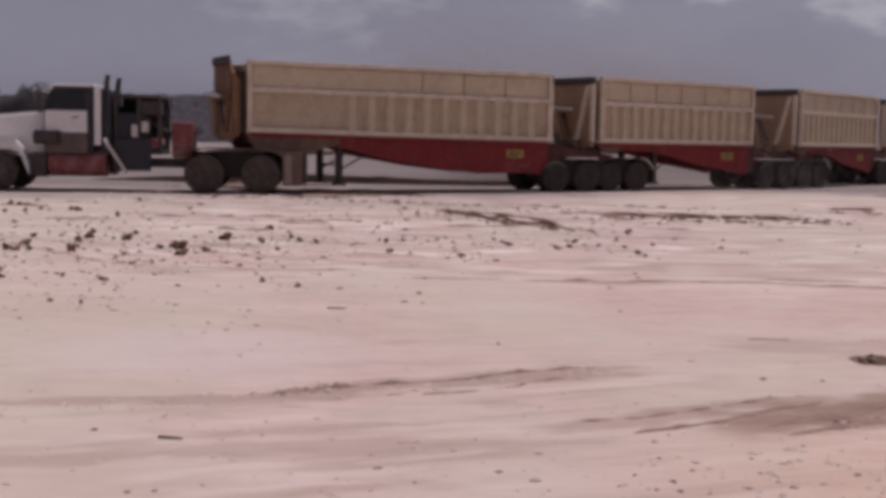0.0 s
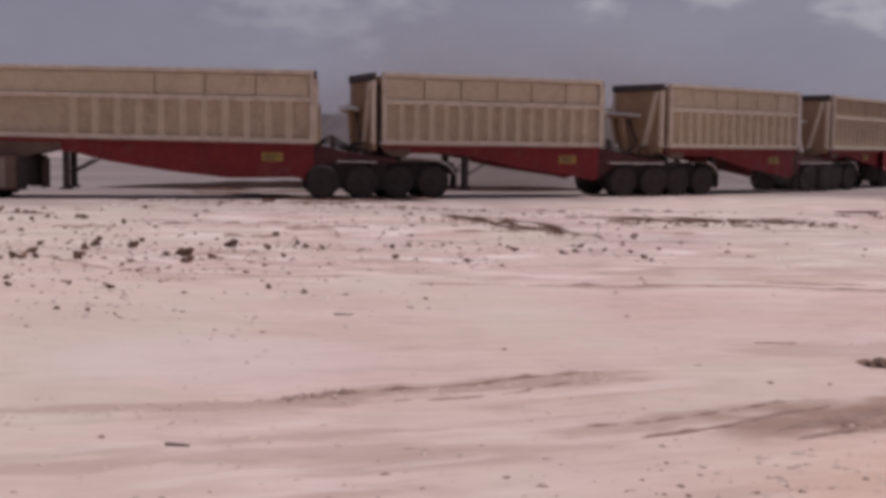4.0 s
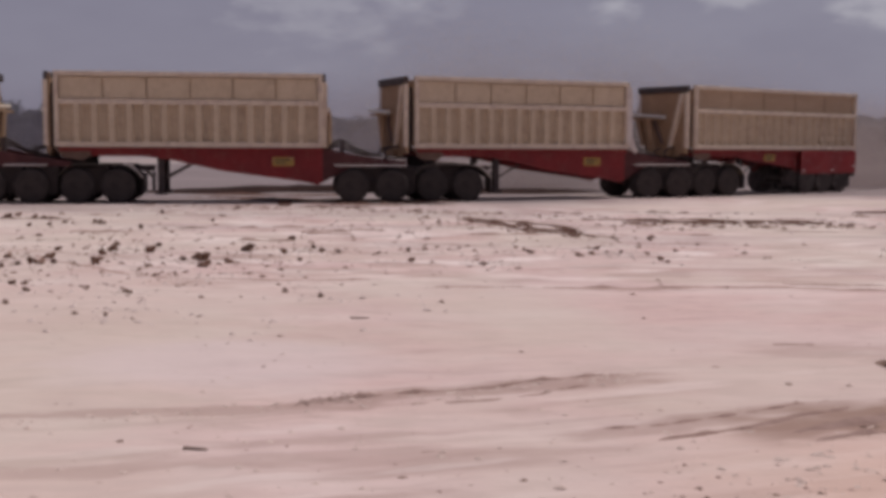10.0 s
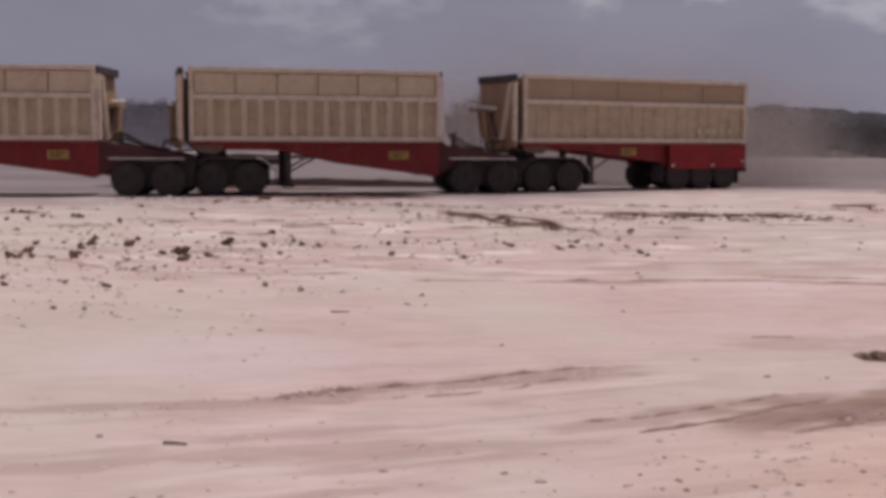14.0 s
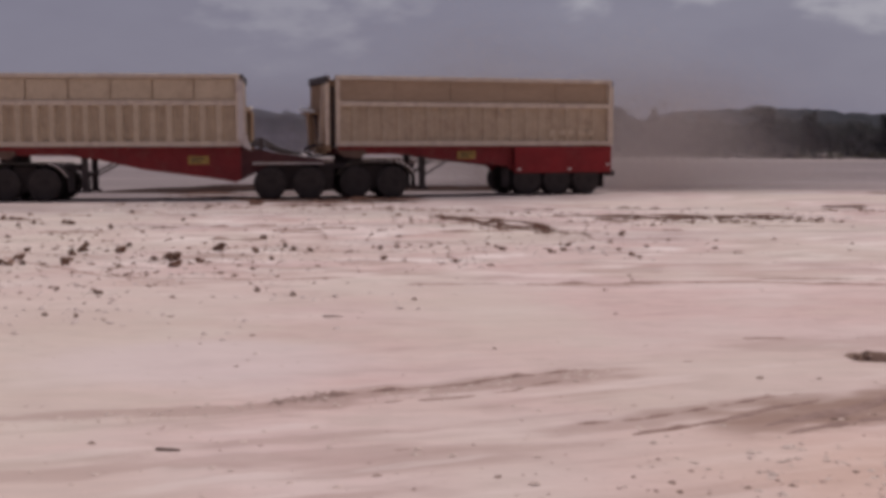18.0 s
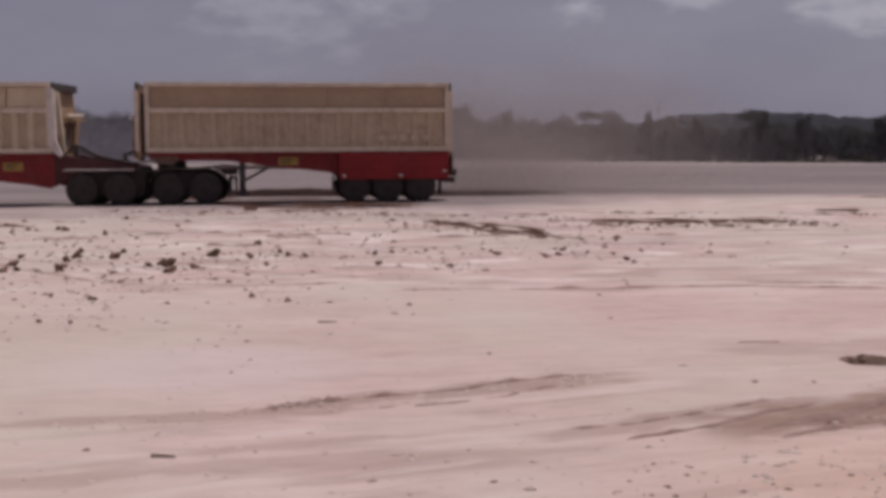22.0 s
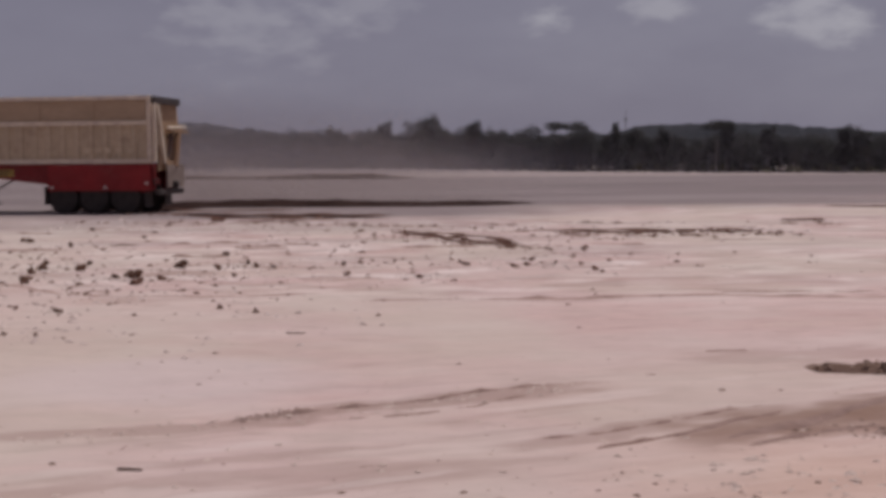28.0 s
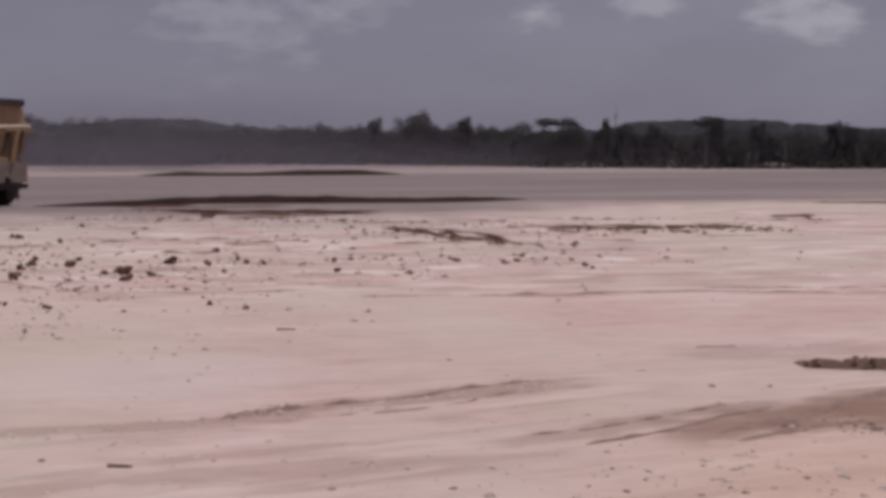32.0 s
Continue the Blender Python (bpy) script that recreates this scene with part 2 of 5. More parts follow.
def lit_through(m):
    """Dust passes half its light on, so a grain is as bright from behind as from the front."""
    n, l = m.node_tree.nodes, m.node_tree.links
    s = n["Principled BSDF"]
    col = s.inputs["Base Color"].links[0].from_socket
    front, back, both = n.new("ShaderNodeBsdfDiffuse"), n.new("ShaderNodeBsdfTranslucent"), n.new("ShaderNodeMixShader")
    l.new(col, front.inputs["Color"])
    l.new(col, back.inputs["Color"])
    l.new(front.outputs[0], both.inputs[1])
    l.new(back.outputs[0], both.inputs[2])
    l.new(both.outputs[0], n["Material Output"].inputs["Surface"])


lit_through(dust_mat)
lit_through(leaf)
# dust grains tinted blue-grey, which puts distance haze into their colour
haze_mat = mat("far_air_and_dust_haze", (0.37, 0.345, 0.40), (0.33, 0.305, 0.355), 0.1, 1.0, 0.0, 5)
lit_through(haze_mat)


def ground_material():
    m = mat("pale_pink_sand", (0.585, 0.424, 0.395), (0.49, 0.345, 0.317), 0.10, 0.95, 0.35, 9, dust=(0.60, 0.485, 0.455), dust_at=(0.5, 0.8), stretch=(0.45, 1.6, 1), spec=0.06)
    n, l = m.node_tree.nodes, m.node_tree.links
    s = n["Principled BSDF"]
    base = s.inputs["Base Color"].links[0].from_socket
    tc = n.new("ShaderNodeTexCoord")
    sep = n.new("ShaderNodeSeparateXYZ")
    l.new(tc.outputs["Object"], sep.inputs[0])

    def math_(op, a, b):
        q = n.new("ShaderNodeMath")
        q.operation = op
        for i, v in enumerate((a, b)):
            if isinstance(v, (int, float)):
                q.inputs[i].default_value = v
            else:
                l.new(v, q.inputs[i])
        return q.outputs[0]

    def noise_(scale, stretch, detail=5, turn=0):
        mp = n.new("ShaderNodeMapping")
        mp.inputs["Scale"].default_value = stretch
        spin = n.new("ShaderNodeMapping")
        spin.inputs["Rotation"].default_value = (0, 0, radians(turn))
        l.new(tc.outputs["Object"], spin.inputs["Vector"])
        l.new(spin.outputs[0], mp.inputs["Vector"])
        q = n.new("ShaderNodeTexNoise")
        q.inputs["Scale"].default_value, q.inputs["Detail"].default_value = scale, detail
        l.new(mp.outputs[0], q.inputs["Vector"])
        return q.outputs["Fac"]

    def step(v, lo, hi):
        q = n.new("ShaderNodeMapRange")
        q.interpolation_type = "SMOOTHSTEP"
        l.new(v, q.inputs["Value"])
        q.inputs["From Min"].default_value, q.inputs["From Max"].default_value = lo, hi
        return q.outputs[0]

    def over(f, x, y):
        q = n.new("ShaderNodeMix")
        q.data_type = "RGBA"
        l.new(f, q.inputs["Factor"])
        l.new(x, q.inputs["A"])
        q.inputs["B"].default_value = (*y, 1)
        return q.outputs["Result"]

    # drawn-out wheel streaks of browner sand
    col = over(math_("MULTIPLY", step(noise_(1.3, (0.22, 1.2, 1)), 0.50, 0.70), 0.18), base, (0.375, 0.27, 0.245))
    col = over(math_("MULTIPLY", step(noise_(0.30, (0.6, 1.1, 1), 6), 0.42, 0.66), 0.35), col, (0.60, 0.485, 0.45))
    col = over(math_("MULTIPLY", step(noise_(0.22, (1.0, 1.6, 1), 5), 0.48, 0.68), 0.55), col, (0.42, 0.29, 0.255))
    col = over(math_("MULTIPLY", step(noise_(0.55, (0.55, 1.0, 1), 3), 0.47, 0.63), 0.5), col, (0.535, 0.405, 0.382))
    col = over(math_("MULTIPLY", step(noise_(0.42, (0.5, 0.9, 1), 3), 0.52, 0.66), 0.5), col, (0.50, 0.405, 0.345))
    # broken pale crust among the stones
    belt = math_("MULTIPLY", step(sep.outputs["Y"], 11.0, 18.0), 0.55)
    col = over(math_("MULTIPLY", step(noise_(1.3, (0.45, 1.1, 1), 7), 0.52, 0.60), belt), col, (0.80, 0.71, 0.67))
    col = over(math_("MULTIPLY", step(noise_(1.9, (0.40, 0.9, 1), 7), 0.50, 0.62), belt), col, (0.30, 0.21, 0.185))
    # grey patches paint cloud shade over the farther belt, pale streaks on top
    belt_far = math_("MULTIPLY", step(sep.outputs["Y"], 17.0, 23.0), 0.5)
    col = over(math_("MULTIPLY", step(noise_(0.40, (0.32, 0.95, 1), 6), 0.47, 0.60), belt_far), col, (0.35, 0.272, 0.258))
    col = over(math_("MULTIPLY", step(noise_(0.9, (0.30, 1.0, 1), 7), 0.53, 0.62), belt_far), col, (0.66, 0.56, 0.525))
    # grains and small stones seen as specks
    col = over(math_("MULTIPLY", step(noise_(30, (1, 1, 1), 2), 0.62, 0.76), 0.4), col, (0.28, 0.19, 0.16))
    col = over(math_("MULTIPLY", step(noise_(3.4, (0.5, 1.3, 1), 8), 0.52, 0.66), 0.33), col, (0.365, 0.265, 0.235))
    col = over(math_("MULTIPLY", step(noise_(0.9, (0.7, 1.3, 1), 7), 0.46, 0.70), 0.35), col, (0.62, 0.53, 0.49))
    col = over(math_("MULTIPLY", step(noise_(0.16, (1.2, 0.8, 1), 4), 0.44, 0.62), 0.55), col, (0.53, 0.45, 0.39))
    # slanting drag marks beside the near wheel tracks
    slant = math_("SUBTRACT", 1.0, step(sep.outputs["Y"], 8.2, 10.0))
    col = over(math_("MULTIPLY", step(noise_(1.0, (0.3, 2.4, 1), 6, -18), 0.52, 0.66), math_("MULTIPLY", slant, 0.55)), col, (0.35, 0.25, 0.22))
    col = over(math_("MULTIPLY", step(noise_(1.7, (0.32, 2.2, 1), 7, -19), 0.55, 0.68), math_("MULTIPLY", slant, 0.42)), col, (0.68, 0.57, 0.535))
    # beige sand on one hand, warmer sand on the other
    lean = math_("ADD", sep.outputs["X"], math_("MULTIPLY", math_("SUBTRACT", noise_(0.6, (0.7, 1, 1), 4), 0.5), 3.5))
    inner = math_("SUBTRACT", 1.0, step(sep.outputs["Y"], 11.0, 17.0))
    beige = math_("MULTIPLY", math_("SUBTRACT", 1.0, step(lean, -2.6, -0.4)), inner)
    col = over(math_("MULTIPLY", beige, 0.5), col, (0.52, 0.44, 0.375))
    close = math_("SUBTRACT", 1.0, step(sep.outputs["Y"], 6.0, 7.4))
    warm = math_("MULTIPLY", step(lean, 0.4, 2.2), close)
    col = over(math_("MULTIPLY", warm, 0.5), col, (0.55, 0.37, 0.29))
    # greyer, harder haul pad farther out, with cloud shade mixed into its colour
    far = math_("ADD", sep.outputs["Y"], math_("MULTIPLY", math_("SUBTRACT", noise_(0.16, (0.35, 0.8, 1), 6), 0.5), 26.0))
    # the painted shade starts farther out on the right
    far = math_("SUBTRACT", far, math_("MULTIPLY", step(sep.outputs["X"], 1.0, 10.0), 9.0))
    col = over(math_("MULTIPLY", step(far, 25.0, 42.0), 0.88), col, (0.170, 0.139, 0.143))
    reach = step(sep.outputs["Y"], 36.0, 50.0)
    col = over(math_("MULTIPLY", step(noise_(0.22, (0.14, 0.7, 1), 6), 0.50, 0.64), math_("MULTIPLY", reach, 0.5)), col, (0.31, 0.26, 0.257))
    col = over(math_("MULTIPLY", step(noise_(0.30, (0.12, 0.6, 1), 6), 0.54, 0.68), math_("MULTIPLY", reach, 0.6)), col, (0.16, 0.128, 0.128))
    pale = math_("ADD", sep.outputs["Y"], math_("MULTIPLY", math_("SUBTRACT", noise_(0.05, (0.5, 1, 1)), 0.5), 20.0))
    col = over(math_("MULTIPLY", step(pale, 112.0, 122.0), 0.6), col, (0.42, 0.345, 0.32))
    # packed browner sand in the wheel tracks: soft bands along straight stretches
    ragged = noise_(2.6, (0.6, 1.6, 1), 6, -18)

    def band(x0, y0, x1, y1, wide, much, tone):
        turn = n.new("ShaderNodeMapping")
        turn.vector_type = "TEXTURE"
        turn.inputs["Location"].default_value = ((x0 + x1) / 2, (y0 + y1) / 2, 0)
        turn.inputs["Rotation"].default_value = (0, 0, math.atan2(y1 - y0, x1 - x0))
        l.new(tc.outputs["Object"], turn.inputs["Vector"])
        uv = n.new("ShaderNodeSeparateXYZ")
        l.new(turn.outputs[0], uv.inputs[0])
        half = math.hypot(x1 - x0, y1 - y0) / 2
        off = math_("ADD", math_("ABSOLUTE", uv.outputs["Y"], 0), math_("MULTIPLY", math_("SUBTRACT", ragged, 0.5), wide * 1.6))
        over_ = math_("SUBTRACT", 1.0, step(off, wide * 0.2, wide * 0.62))
        ends = math_("SUBTRACT", 1.0, step(math_("ABSOLUTE", uv.outputs["X"], 0), half * 0.75, half * 1.1))
        return over(math_("MULTIPLY", math_("MULTIPLY", over_, ends), much), col, tone)

    worn = (0.335, 0.232, 0.202)
    col = band(-3.2, 7.05, -0.7, 7.55, 0.26, 0.6, worn)
    col = band(-1.1, 7.42, 1.7, 8.60, 0.46, 0.75, worn)
    col = band(-2.6, 5.80, 0.6, 6.45, 0.30, 0.45, worn)
    col = band(0.6, 6.72, 2.9, 7.72, 0.42, 0.6, worn)
    col = band(1.7, 6.62, 4.4, 8.25, 0.50, 0.75, (0.27, 0.178, 0.145))
    col = band(-8.0, 19.2, 0.8, 14.7, 0.5, 0.4, worn)
    col = band(2.6, 9.6, 4.6, 9.9, 0.7, 0.4, worn)
    # a smooth pale pan of settled fines
    pan = n.new("ShaderNodeVectorMath")
    pan.operation = "DISTANCE"
    pan_at = n.new("ShaderNodeVectorMath")
    pan_at.operation = "MULTIPLY"
    pan_at.inputs[1].default_value = (0.62, 0.75, 0.0)
    l.new(tc.outputs["Object"], pan_at.inputs[0])
    l.new(pan_at.outputs[0], pan.inputs[0])
    pan.inputs[1].default_value = (-1.75 * 0.62, 9.1 * 0.75, 0.0)
    shore = math_("ADD", pan.outputs["Value"], math_("MULTIPLY", math_("SUBTRACT", noise_(1.1, (0.6, 1.2, 1), 6), 0.5), 1.0))
    col = over(math_("MULTIPLY", math_("SUBTRACT", 1.0, step(shore, 0.45, 1.1)), 0.65), col, (0.565, 0.462, 0.445))
    # browner churned sand round the crossing tracks
    churn = n.new("ShaderNodeVectorMath")
    churn.operation = "DISTANCE"
    flat = n.new("ShaderNodeVectorMath")
    flat.operation = "MULTIPLY"
    flat.inputs[1].default_value = (0.42, 1.0, 0.0)
    l.new(tc.outputs["Object"], flat.inputs[0])
    l.new(flat.outputs[0], churn.inputs[0])
    churn.inputs[1].default_value = (3.75 * 0.42, 7.2, 0.0)
    edge = math_("ADD", churn.outputs["Value"], math_("MULTIPLY", math_("SUBTRACT", noise_(1.6, (0.5, 1.4, 1), 7), 0.5), 1.6))
    near_patch = math_("SUBTRACT", 1.0, step(edge, 0.22, 0.86))
    col = over(math_("MULTIPLY", near_patch, 0.9), col, (0.25, 0.158, 0.122))
    l.new(col, s.inputs["Base Color"])
    return m


sand = ground_material()


# ---- mesh helpers ----
def part(name, bm, material, parent, label=""):
    me = bpy.data.meshes.new(name)
    bm.to_mesh(me)
    bm.free()
    me.materials.append(material)
    ob = new(name, me)
    ob.parent = parent
    if label:
        ob["label"] = label
    return ob


def thing(name, label, category, group="", kind=""):
    return tagged(new(name), label, category, group, kind)


def box(bm, x0, x1, y0, y1, z0, z1, bevel=0.0):
    v = [bm.verts.new((x, y, z)) for x in (x0, x1) for y in (y0, y1) for z in (z0, z1)]
    f = [bm.faces.new([v[i] for i in q]) for q in ((0, 1, 3, 2), (4, 6, 7, 5), (0, 4, 5, 1), (2, 3, 7, 6), (0, 2, 6, 4), (1, 5, 7, 3))]
    if bevel:
        bmesh.ops.bevel(bm, geom=list({e for q in f for e in q.edges}), offset=bevel, segments=2, affect="EDGES", profile=0.6)
    return bm


def bx(*a, **k):
    return box(bmesh.new(), *a, **k)


def prism(bm, outline, y0, y1, axis="y"):
    """An outline in the x-z plane (axis y) or y-z plane (axis x), drawn out along that axis."""
    put = (lambda u, w, d: (u, d, w)) if axis == "y" else (lambda u, w, d: (d, u, w))
    a = [bm.verts.new(put(u, w, y0)) for u, w in outline]
    b = [bm.verts.new(put(u, w, y1)) for u, w in outline]
    bm.faces.new(a)
    bm.faces.new(b[::-1])
    for i in range(len(a)):
        j = (i + 1) % len(a)
        bm.faces.new((a[j], a[i], b[i], b[j]))
    bmesh.ops.recalc_face_normals(bm, faces=bm.faces)
    return bm


def lathe(bm, profile, seg=28, smooth=True, centre=(0, 0, 0)):
    """Turns (y, radius) pairs about the y axis."""
    cx, cy, cz = centre
    rings = [[bm.verts.new((cx + r * math.cos(2 * math.pi * i / seg), cy + y, cz + r * math.sin(2 * math.pi * i / seg))) for i in range(seg)] for y, r in profile]
    for p, q in zip(rings, rings[1:]):
        for i in range(seg):
            j = (i + 1) % seg
            bm.faces.new((p[i], p[j], q[j], q[i])).smooth = smooth
    bm.faces.new(rings[0])
    bm.faces.new(rings[-1][::-1])
    bmesh.ops.recalc_face_normals(bm, faces=bm.faces)
    return bm


def rod(bm, a, b, r, seg=10, r2=None):
    a, b = Vector(a), Vector(b)
    m = Matrix.Translation((a + b) / 2) @ (b - a).to_track_quat("Z", "Y").to_matrix().to_4x4()
    bmesh.ops.create_cone(bm, cap_ends=True, segments=seg, radius1=r, radius2=r if r2 is None else r2, depth=(b - a).length, matrix=m)
    return bm


def rd(*a, **k):
    return rod(bmesh.new(), *a, **k)


# ---- ground ----
def vnoise(x, y, seed):
    """Smooth value noise on arrays."""
    xi, yi = np.floor(x).astype(int), np.floor(y).astype(int)
    fx, fy = x - xi, y - yi
    fx, fy = fx * fx * (3 - 2 * fx), fy * fy * (3 - 2 * fy)

    def h(i, j):
        k = (i * 374761393 + j * 668265263 + seed * 1442695041) & 0x7FFFFFFF
        k = ((k ^ (k >> 13)) * 1274126177) & 0x7FFFFFFF
        return ((k ^ (k >> 16)) & 0xFFFF) / 65535.0 - 0.5

    return (h(xi, yi) * (1 - fx) + h(xi + 1, yi) * fx) * (1 - fy) + (h(xi, yi + 1) * (1 - fx) + h(xi + 1, yi + 1) * fx) * fy


def lay(x, y):
    """The height of the ground: slight unevenness that dies out with distance and under the haul line."""
    x, y = np.asarray(x, float), np.asarray(y, float)
    near = np.clip((31 - y) / 8, 0, 1)
    tracks = vnoise(x * 0.35 + y * 0.06, y * 1.6 - x * 0.2, 5) * 0.035 + vnoise(x * 0.8, y * 4.0 - x * 0.5, 6) * 0.018
    rough = vnoise(x * 2.2, y * 2.2, 7) * 0.022 + vnoise(x * 6, y * 6, 8) * 0.011 + vnoise(x * 14, y * 14, 9) * 0.006
    return near * (tracks + rough)


def steps(spans):
    out = [spans[0][0]]
    for a, b, d in spans:
        n = max(1, round((b - a) / d))
        out += [a + (b - a) * (i + 1) / n for i in range(n)]
    return np.array(out)


def build_ground():
    half = steps([(0, 4, 0.04), (4, 10, 0.10), (10, 30, 0.8), (30, 120, 10), (120, 2600, 250)])
    xs = np.concatenate([-half[:0:-1], half])
    ys = steps([(-600, -60, 90), (-60, 3, 9), (3, 11, 0.04), (11, 20, 0.09), (20, 32, 0.25), (32, 60, 2), (60, 300, 12), (300, 3000, 270)])
    gx, gy = np.meshgrid(xs, ys)
    co = np.stack([gx, gy, lay(gx, gy)], -1).reshape(-1, 3)
    nx, ny = len(xs), len(ys)
    i = (np.arange(ny - 1)[:, None] * nx + np.arange(nx - 1)[None, :]).ravel()
    quads = np.stack([i, i + 1, i + nx + 1, i + nx], -1)
    me = bpy.data.meshes.new("ground")
    me.vertices.add(len(co))
    me.vertices.foreach_set("co", co.ravel())
    me.loops.add(quads.size)
    me.loops.foreach_set("vertex_index", quads.ravel())
    me.polygons.add(len(quads))
    me.polygons.foreach_set("loop_start", np.arange(0, quads.size, 4))
    me.polygons.foreach_set("use_smooth", np.ones(len(quads), bool))
    me.update(calc_edges=True)
    me.materials.append(sand)
    return tagged(new("ground", me), "pale pinkish sandy ground with wheel tracks", "ground", kind="structure")


build_ground()


def ridge(line, width, height, material, seed, label, lump=0.7):
    """A low windrow of loose soil along a line on the ground, uneven in width and height, thinning out at its ends."""
    pts = [Vector((x, y, 0)) for x, y in line]
    total = sum((b - a).length for a, b in zip(pts, pts[1:]))
    n = int(min(420, max(24, total / (width * 0.22))))
    rr = random.Random(seed)
    verts, faces = [], []
    rows = 9
    for i in range(n + 1):
        s = total * i / n
        k = 0
        while k < len(pts) - 2 and s > (pts[k + 1] - pts[k]).length:
            s -= (pts[k + 1] - pts[k]).length
            k += 1
        d = (pts[k + 1] - pts[k]).normalized()
        p = pts[k] + d * s
        side = Vector((-d.y, d.x, 0))
        end = min(1.0, min(i, n - i) / (0.16 * n))
        along = total * i / n
        w = width * (0.25 + 0.75 * end) * (0.75 + 1.0 * (noise.noise((along / width * 0.35, seed, 0)) * 0.5 + 0.35))
        h = height * end * max(0.15, 0.75 + lump * noise.noise((along / width * 0.45, seed, 5)))
        sway = noise.noise((along / width * 0.2, seed, 9)) * width * 0.5
        for j in range(rows):
            u = j / (rows - 1) * 2 - 1
            q = p + side * (u * w / 2 + sway)
            z = float(lay(q.x, q.y)) - 0.012 + h * max(0, math.cos(u * math.pi / 2)) ** 0.8
            z += h * 0.4 * lump * noise.noise((q.x / width * 3.5, q.y / width * 3.5, seed)) * (1 - abs(u))
            verts.append((q.x, q.y, z))
    for i in range(n):
        for j in range(rows - 1):
            a = i * rows + j
            faces.append((a, a + rows, a + rows + 1, a + 1))
    me = bpy.data.meshes.new("soil_ridge")
    me.from_pydata(verts, [], faces)
    me.polygons.foreach_set("use_smooth", [True] * len(faces))
    me.materials.append(material)
    return tagged(new("soil_ridge", me), label, "soil", kind="stuff")


RIDGE_NEAR = "loose brown sand thrown up along a wheel track"
RIDGE_FAR = "dark brown soil furrow scraped on the sandy pad"
RUT_NEAR = [
    ([(-2.60, 7.17), (-2.02, 7.22), (-1.50, 7.39), (-1.04, 7.52)], 0.075, 0.012, 1, 0.6),
    ([(-1.04, 7.52), (-0.78, 7.63), (-0.52, 7.74), (-0.13, 7.91), (0.32, 8.05), (0.81, 8.32), (1.18, 8.53), (1.57, 8.72)], 0.09, 0.030, 2, 0.7),
    ([(-0.55, 7.44), (-0.13, 7.55), (0.21, 7.62), (0.58, 7.81), (0.98, 8.07), (1.40, 8.34)], 0.085, 0.018, 31, 0.6),
    ([(-1.40, 7.44), (-1.18, 7.47), (-0.88, 7.50)], 0.05, 0.014, 32, 0.6),
    ([(-2.23, 5.84), (-1.65, 5.89), (-0.96, 5.93), (-0.41, 6.14), (0.37, 6.44)], 0.07, 0.010, 7, 0.8),
    ([(-0.49, 6.28), (-0.01, 6.33), (0.48, 6.45)], 0.07, 0.013, 6, 0.8),
    ([(0.69, 6.97), (0.84, 6.93), (1.10, 7.02), (1.36, 7.06), (1.73, 7.25), (2.25, 7.57), (2.79, 7.83)], 0.07, 0.022, 3, 0.9),
    ([(1.00, 6.98), (1.36, 7.10), (1.70, 7.32), (2.10, 7.55)], 0.05, 0.014, 33, 0.9),
    ([(0.70, 6.62), (0.86, 6.67)], 0.04, 0.012, 36, 0.6),
    ([(0.97, 6.50), (1.19, 6.60), (1.46, 6.75), (1.75, 6.95), (2.14, 7.19), (2.47, 7.42), (2.82, 7.67)], 0.084, 0.030, 4, 0.6),
    ([(1.97, 6.70), (2.32, 6.95), (2.84, 7.38), (3.51, 7.79), (4.27, 8.25)], 0.140, 0.046, 34, 0.6),
    ([(2.05, 6.55), (2.40, 6.74), (2.80, 6.98), (3.30, 7.22)], 0.090, 0.030, 35, 0.8),
]
for line, wide, high, seed, lump in RUT_NEAR:
    ridge(line, wide, high, soil_mid, seed, RIDGE_NEAR, lump=lump)
ridge([(-1.1, 14.13), (1.52, 13.99), (3.65, 14.1), (6.19, 13.85), (9.03, 13.71)], 0.18, 0.022, soil_mid, 8, RIDGE_NEAR, lump=1.3)
ridge([(3.4, 14.61), (6.38, 14.45), (9.03, 14.34)], 0.16, 0.02, soil_mid, 9, RIDGE_NEAR)
ridge([(2.09, 10.33), (2.45, 10.15), (2.72, 10.02)], 0.07, 0.010, soil_mid, 10, RIDGE_NEAR, lump=1.2)
ridge([(2.78, 10.0), (3.05, 9.99), (3.3, 10.06)], 0.11, 0.022, soil_mid, 110, RIDGE_NEAR, lump=0.9)
ridge([(1.89, 8.95), (2.18, 8.93)], 0.07, 0.015, soil_mid, 11, RIDGE_NEAR)
ridge([(3.36, 9.08), (3.67, 9.03), (4.12, 8.87)], 0.32, 0.055, soil_heap, 12, "small heap of dark crumbled soil", lump=0.9)
ridge([(3.72, 9.05), (3.95, 8.99), (4.3, 8.80)], 0.16, 0.085, soil_heap, 72, "small heap of dark crumbled soil", lump=1.0)
ridge([(3.42, 9.02), (3.72, 8.94), (4.02, 8.82), (4.4, 8.62)], 0.24, 0.07, soil_heap, 73, "small heap of dark crumbled soil", lump=1.2)
ridge([(-12.5, 42.6), (-8.07, 43.14), (-6.54, 43.91), (-1.66, 43.75), (2.66, 44.33), (5.95, 45.9)], 2.6, 0.30, soil_wet, 13, RIDGE_FAR)
for off, wide, high, soil, seed in ((0.0, 0.8, 0.07, soil_wet, 14), (1.1, 0.6, 0.06, soil_dark, 44), (-1.0, 0.5, 0.06, soil_dark, 45), (-2.2, 0.45, 0.05, soil_dark, 46)):
    ridge([(-7.44 - off, 38.67 + off), (-4.81, 36.34 + off), (-2.34 + off, 35.49 + off), (0.43 + off, 34.64 + off)], wide, high, soil, seed, RIDGE_FAR, lump=1.0)
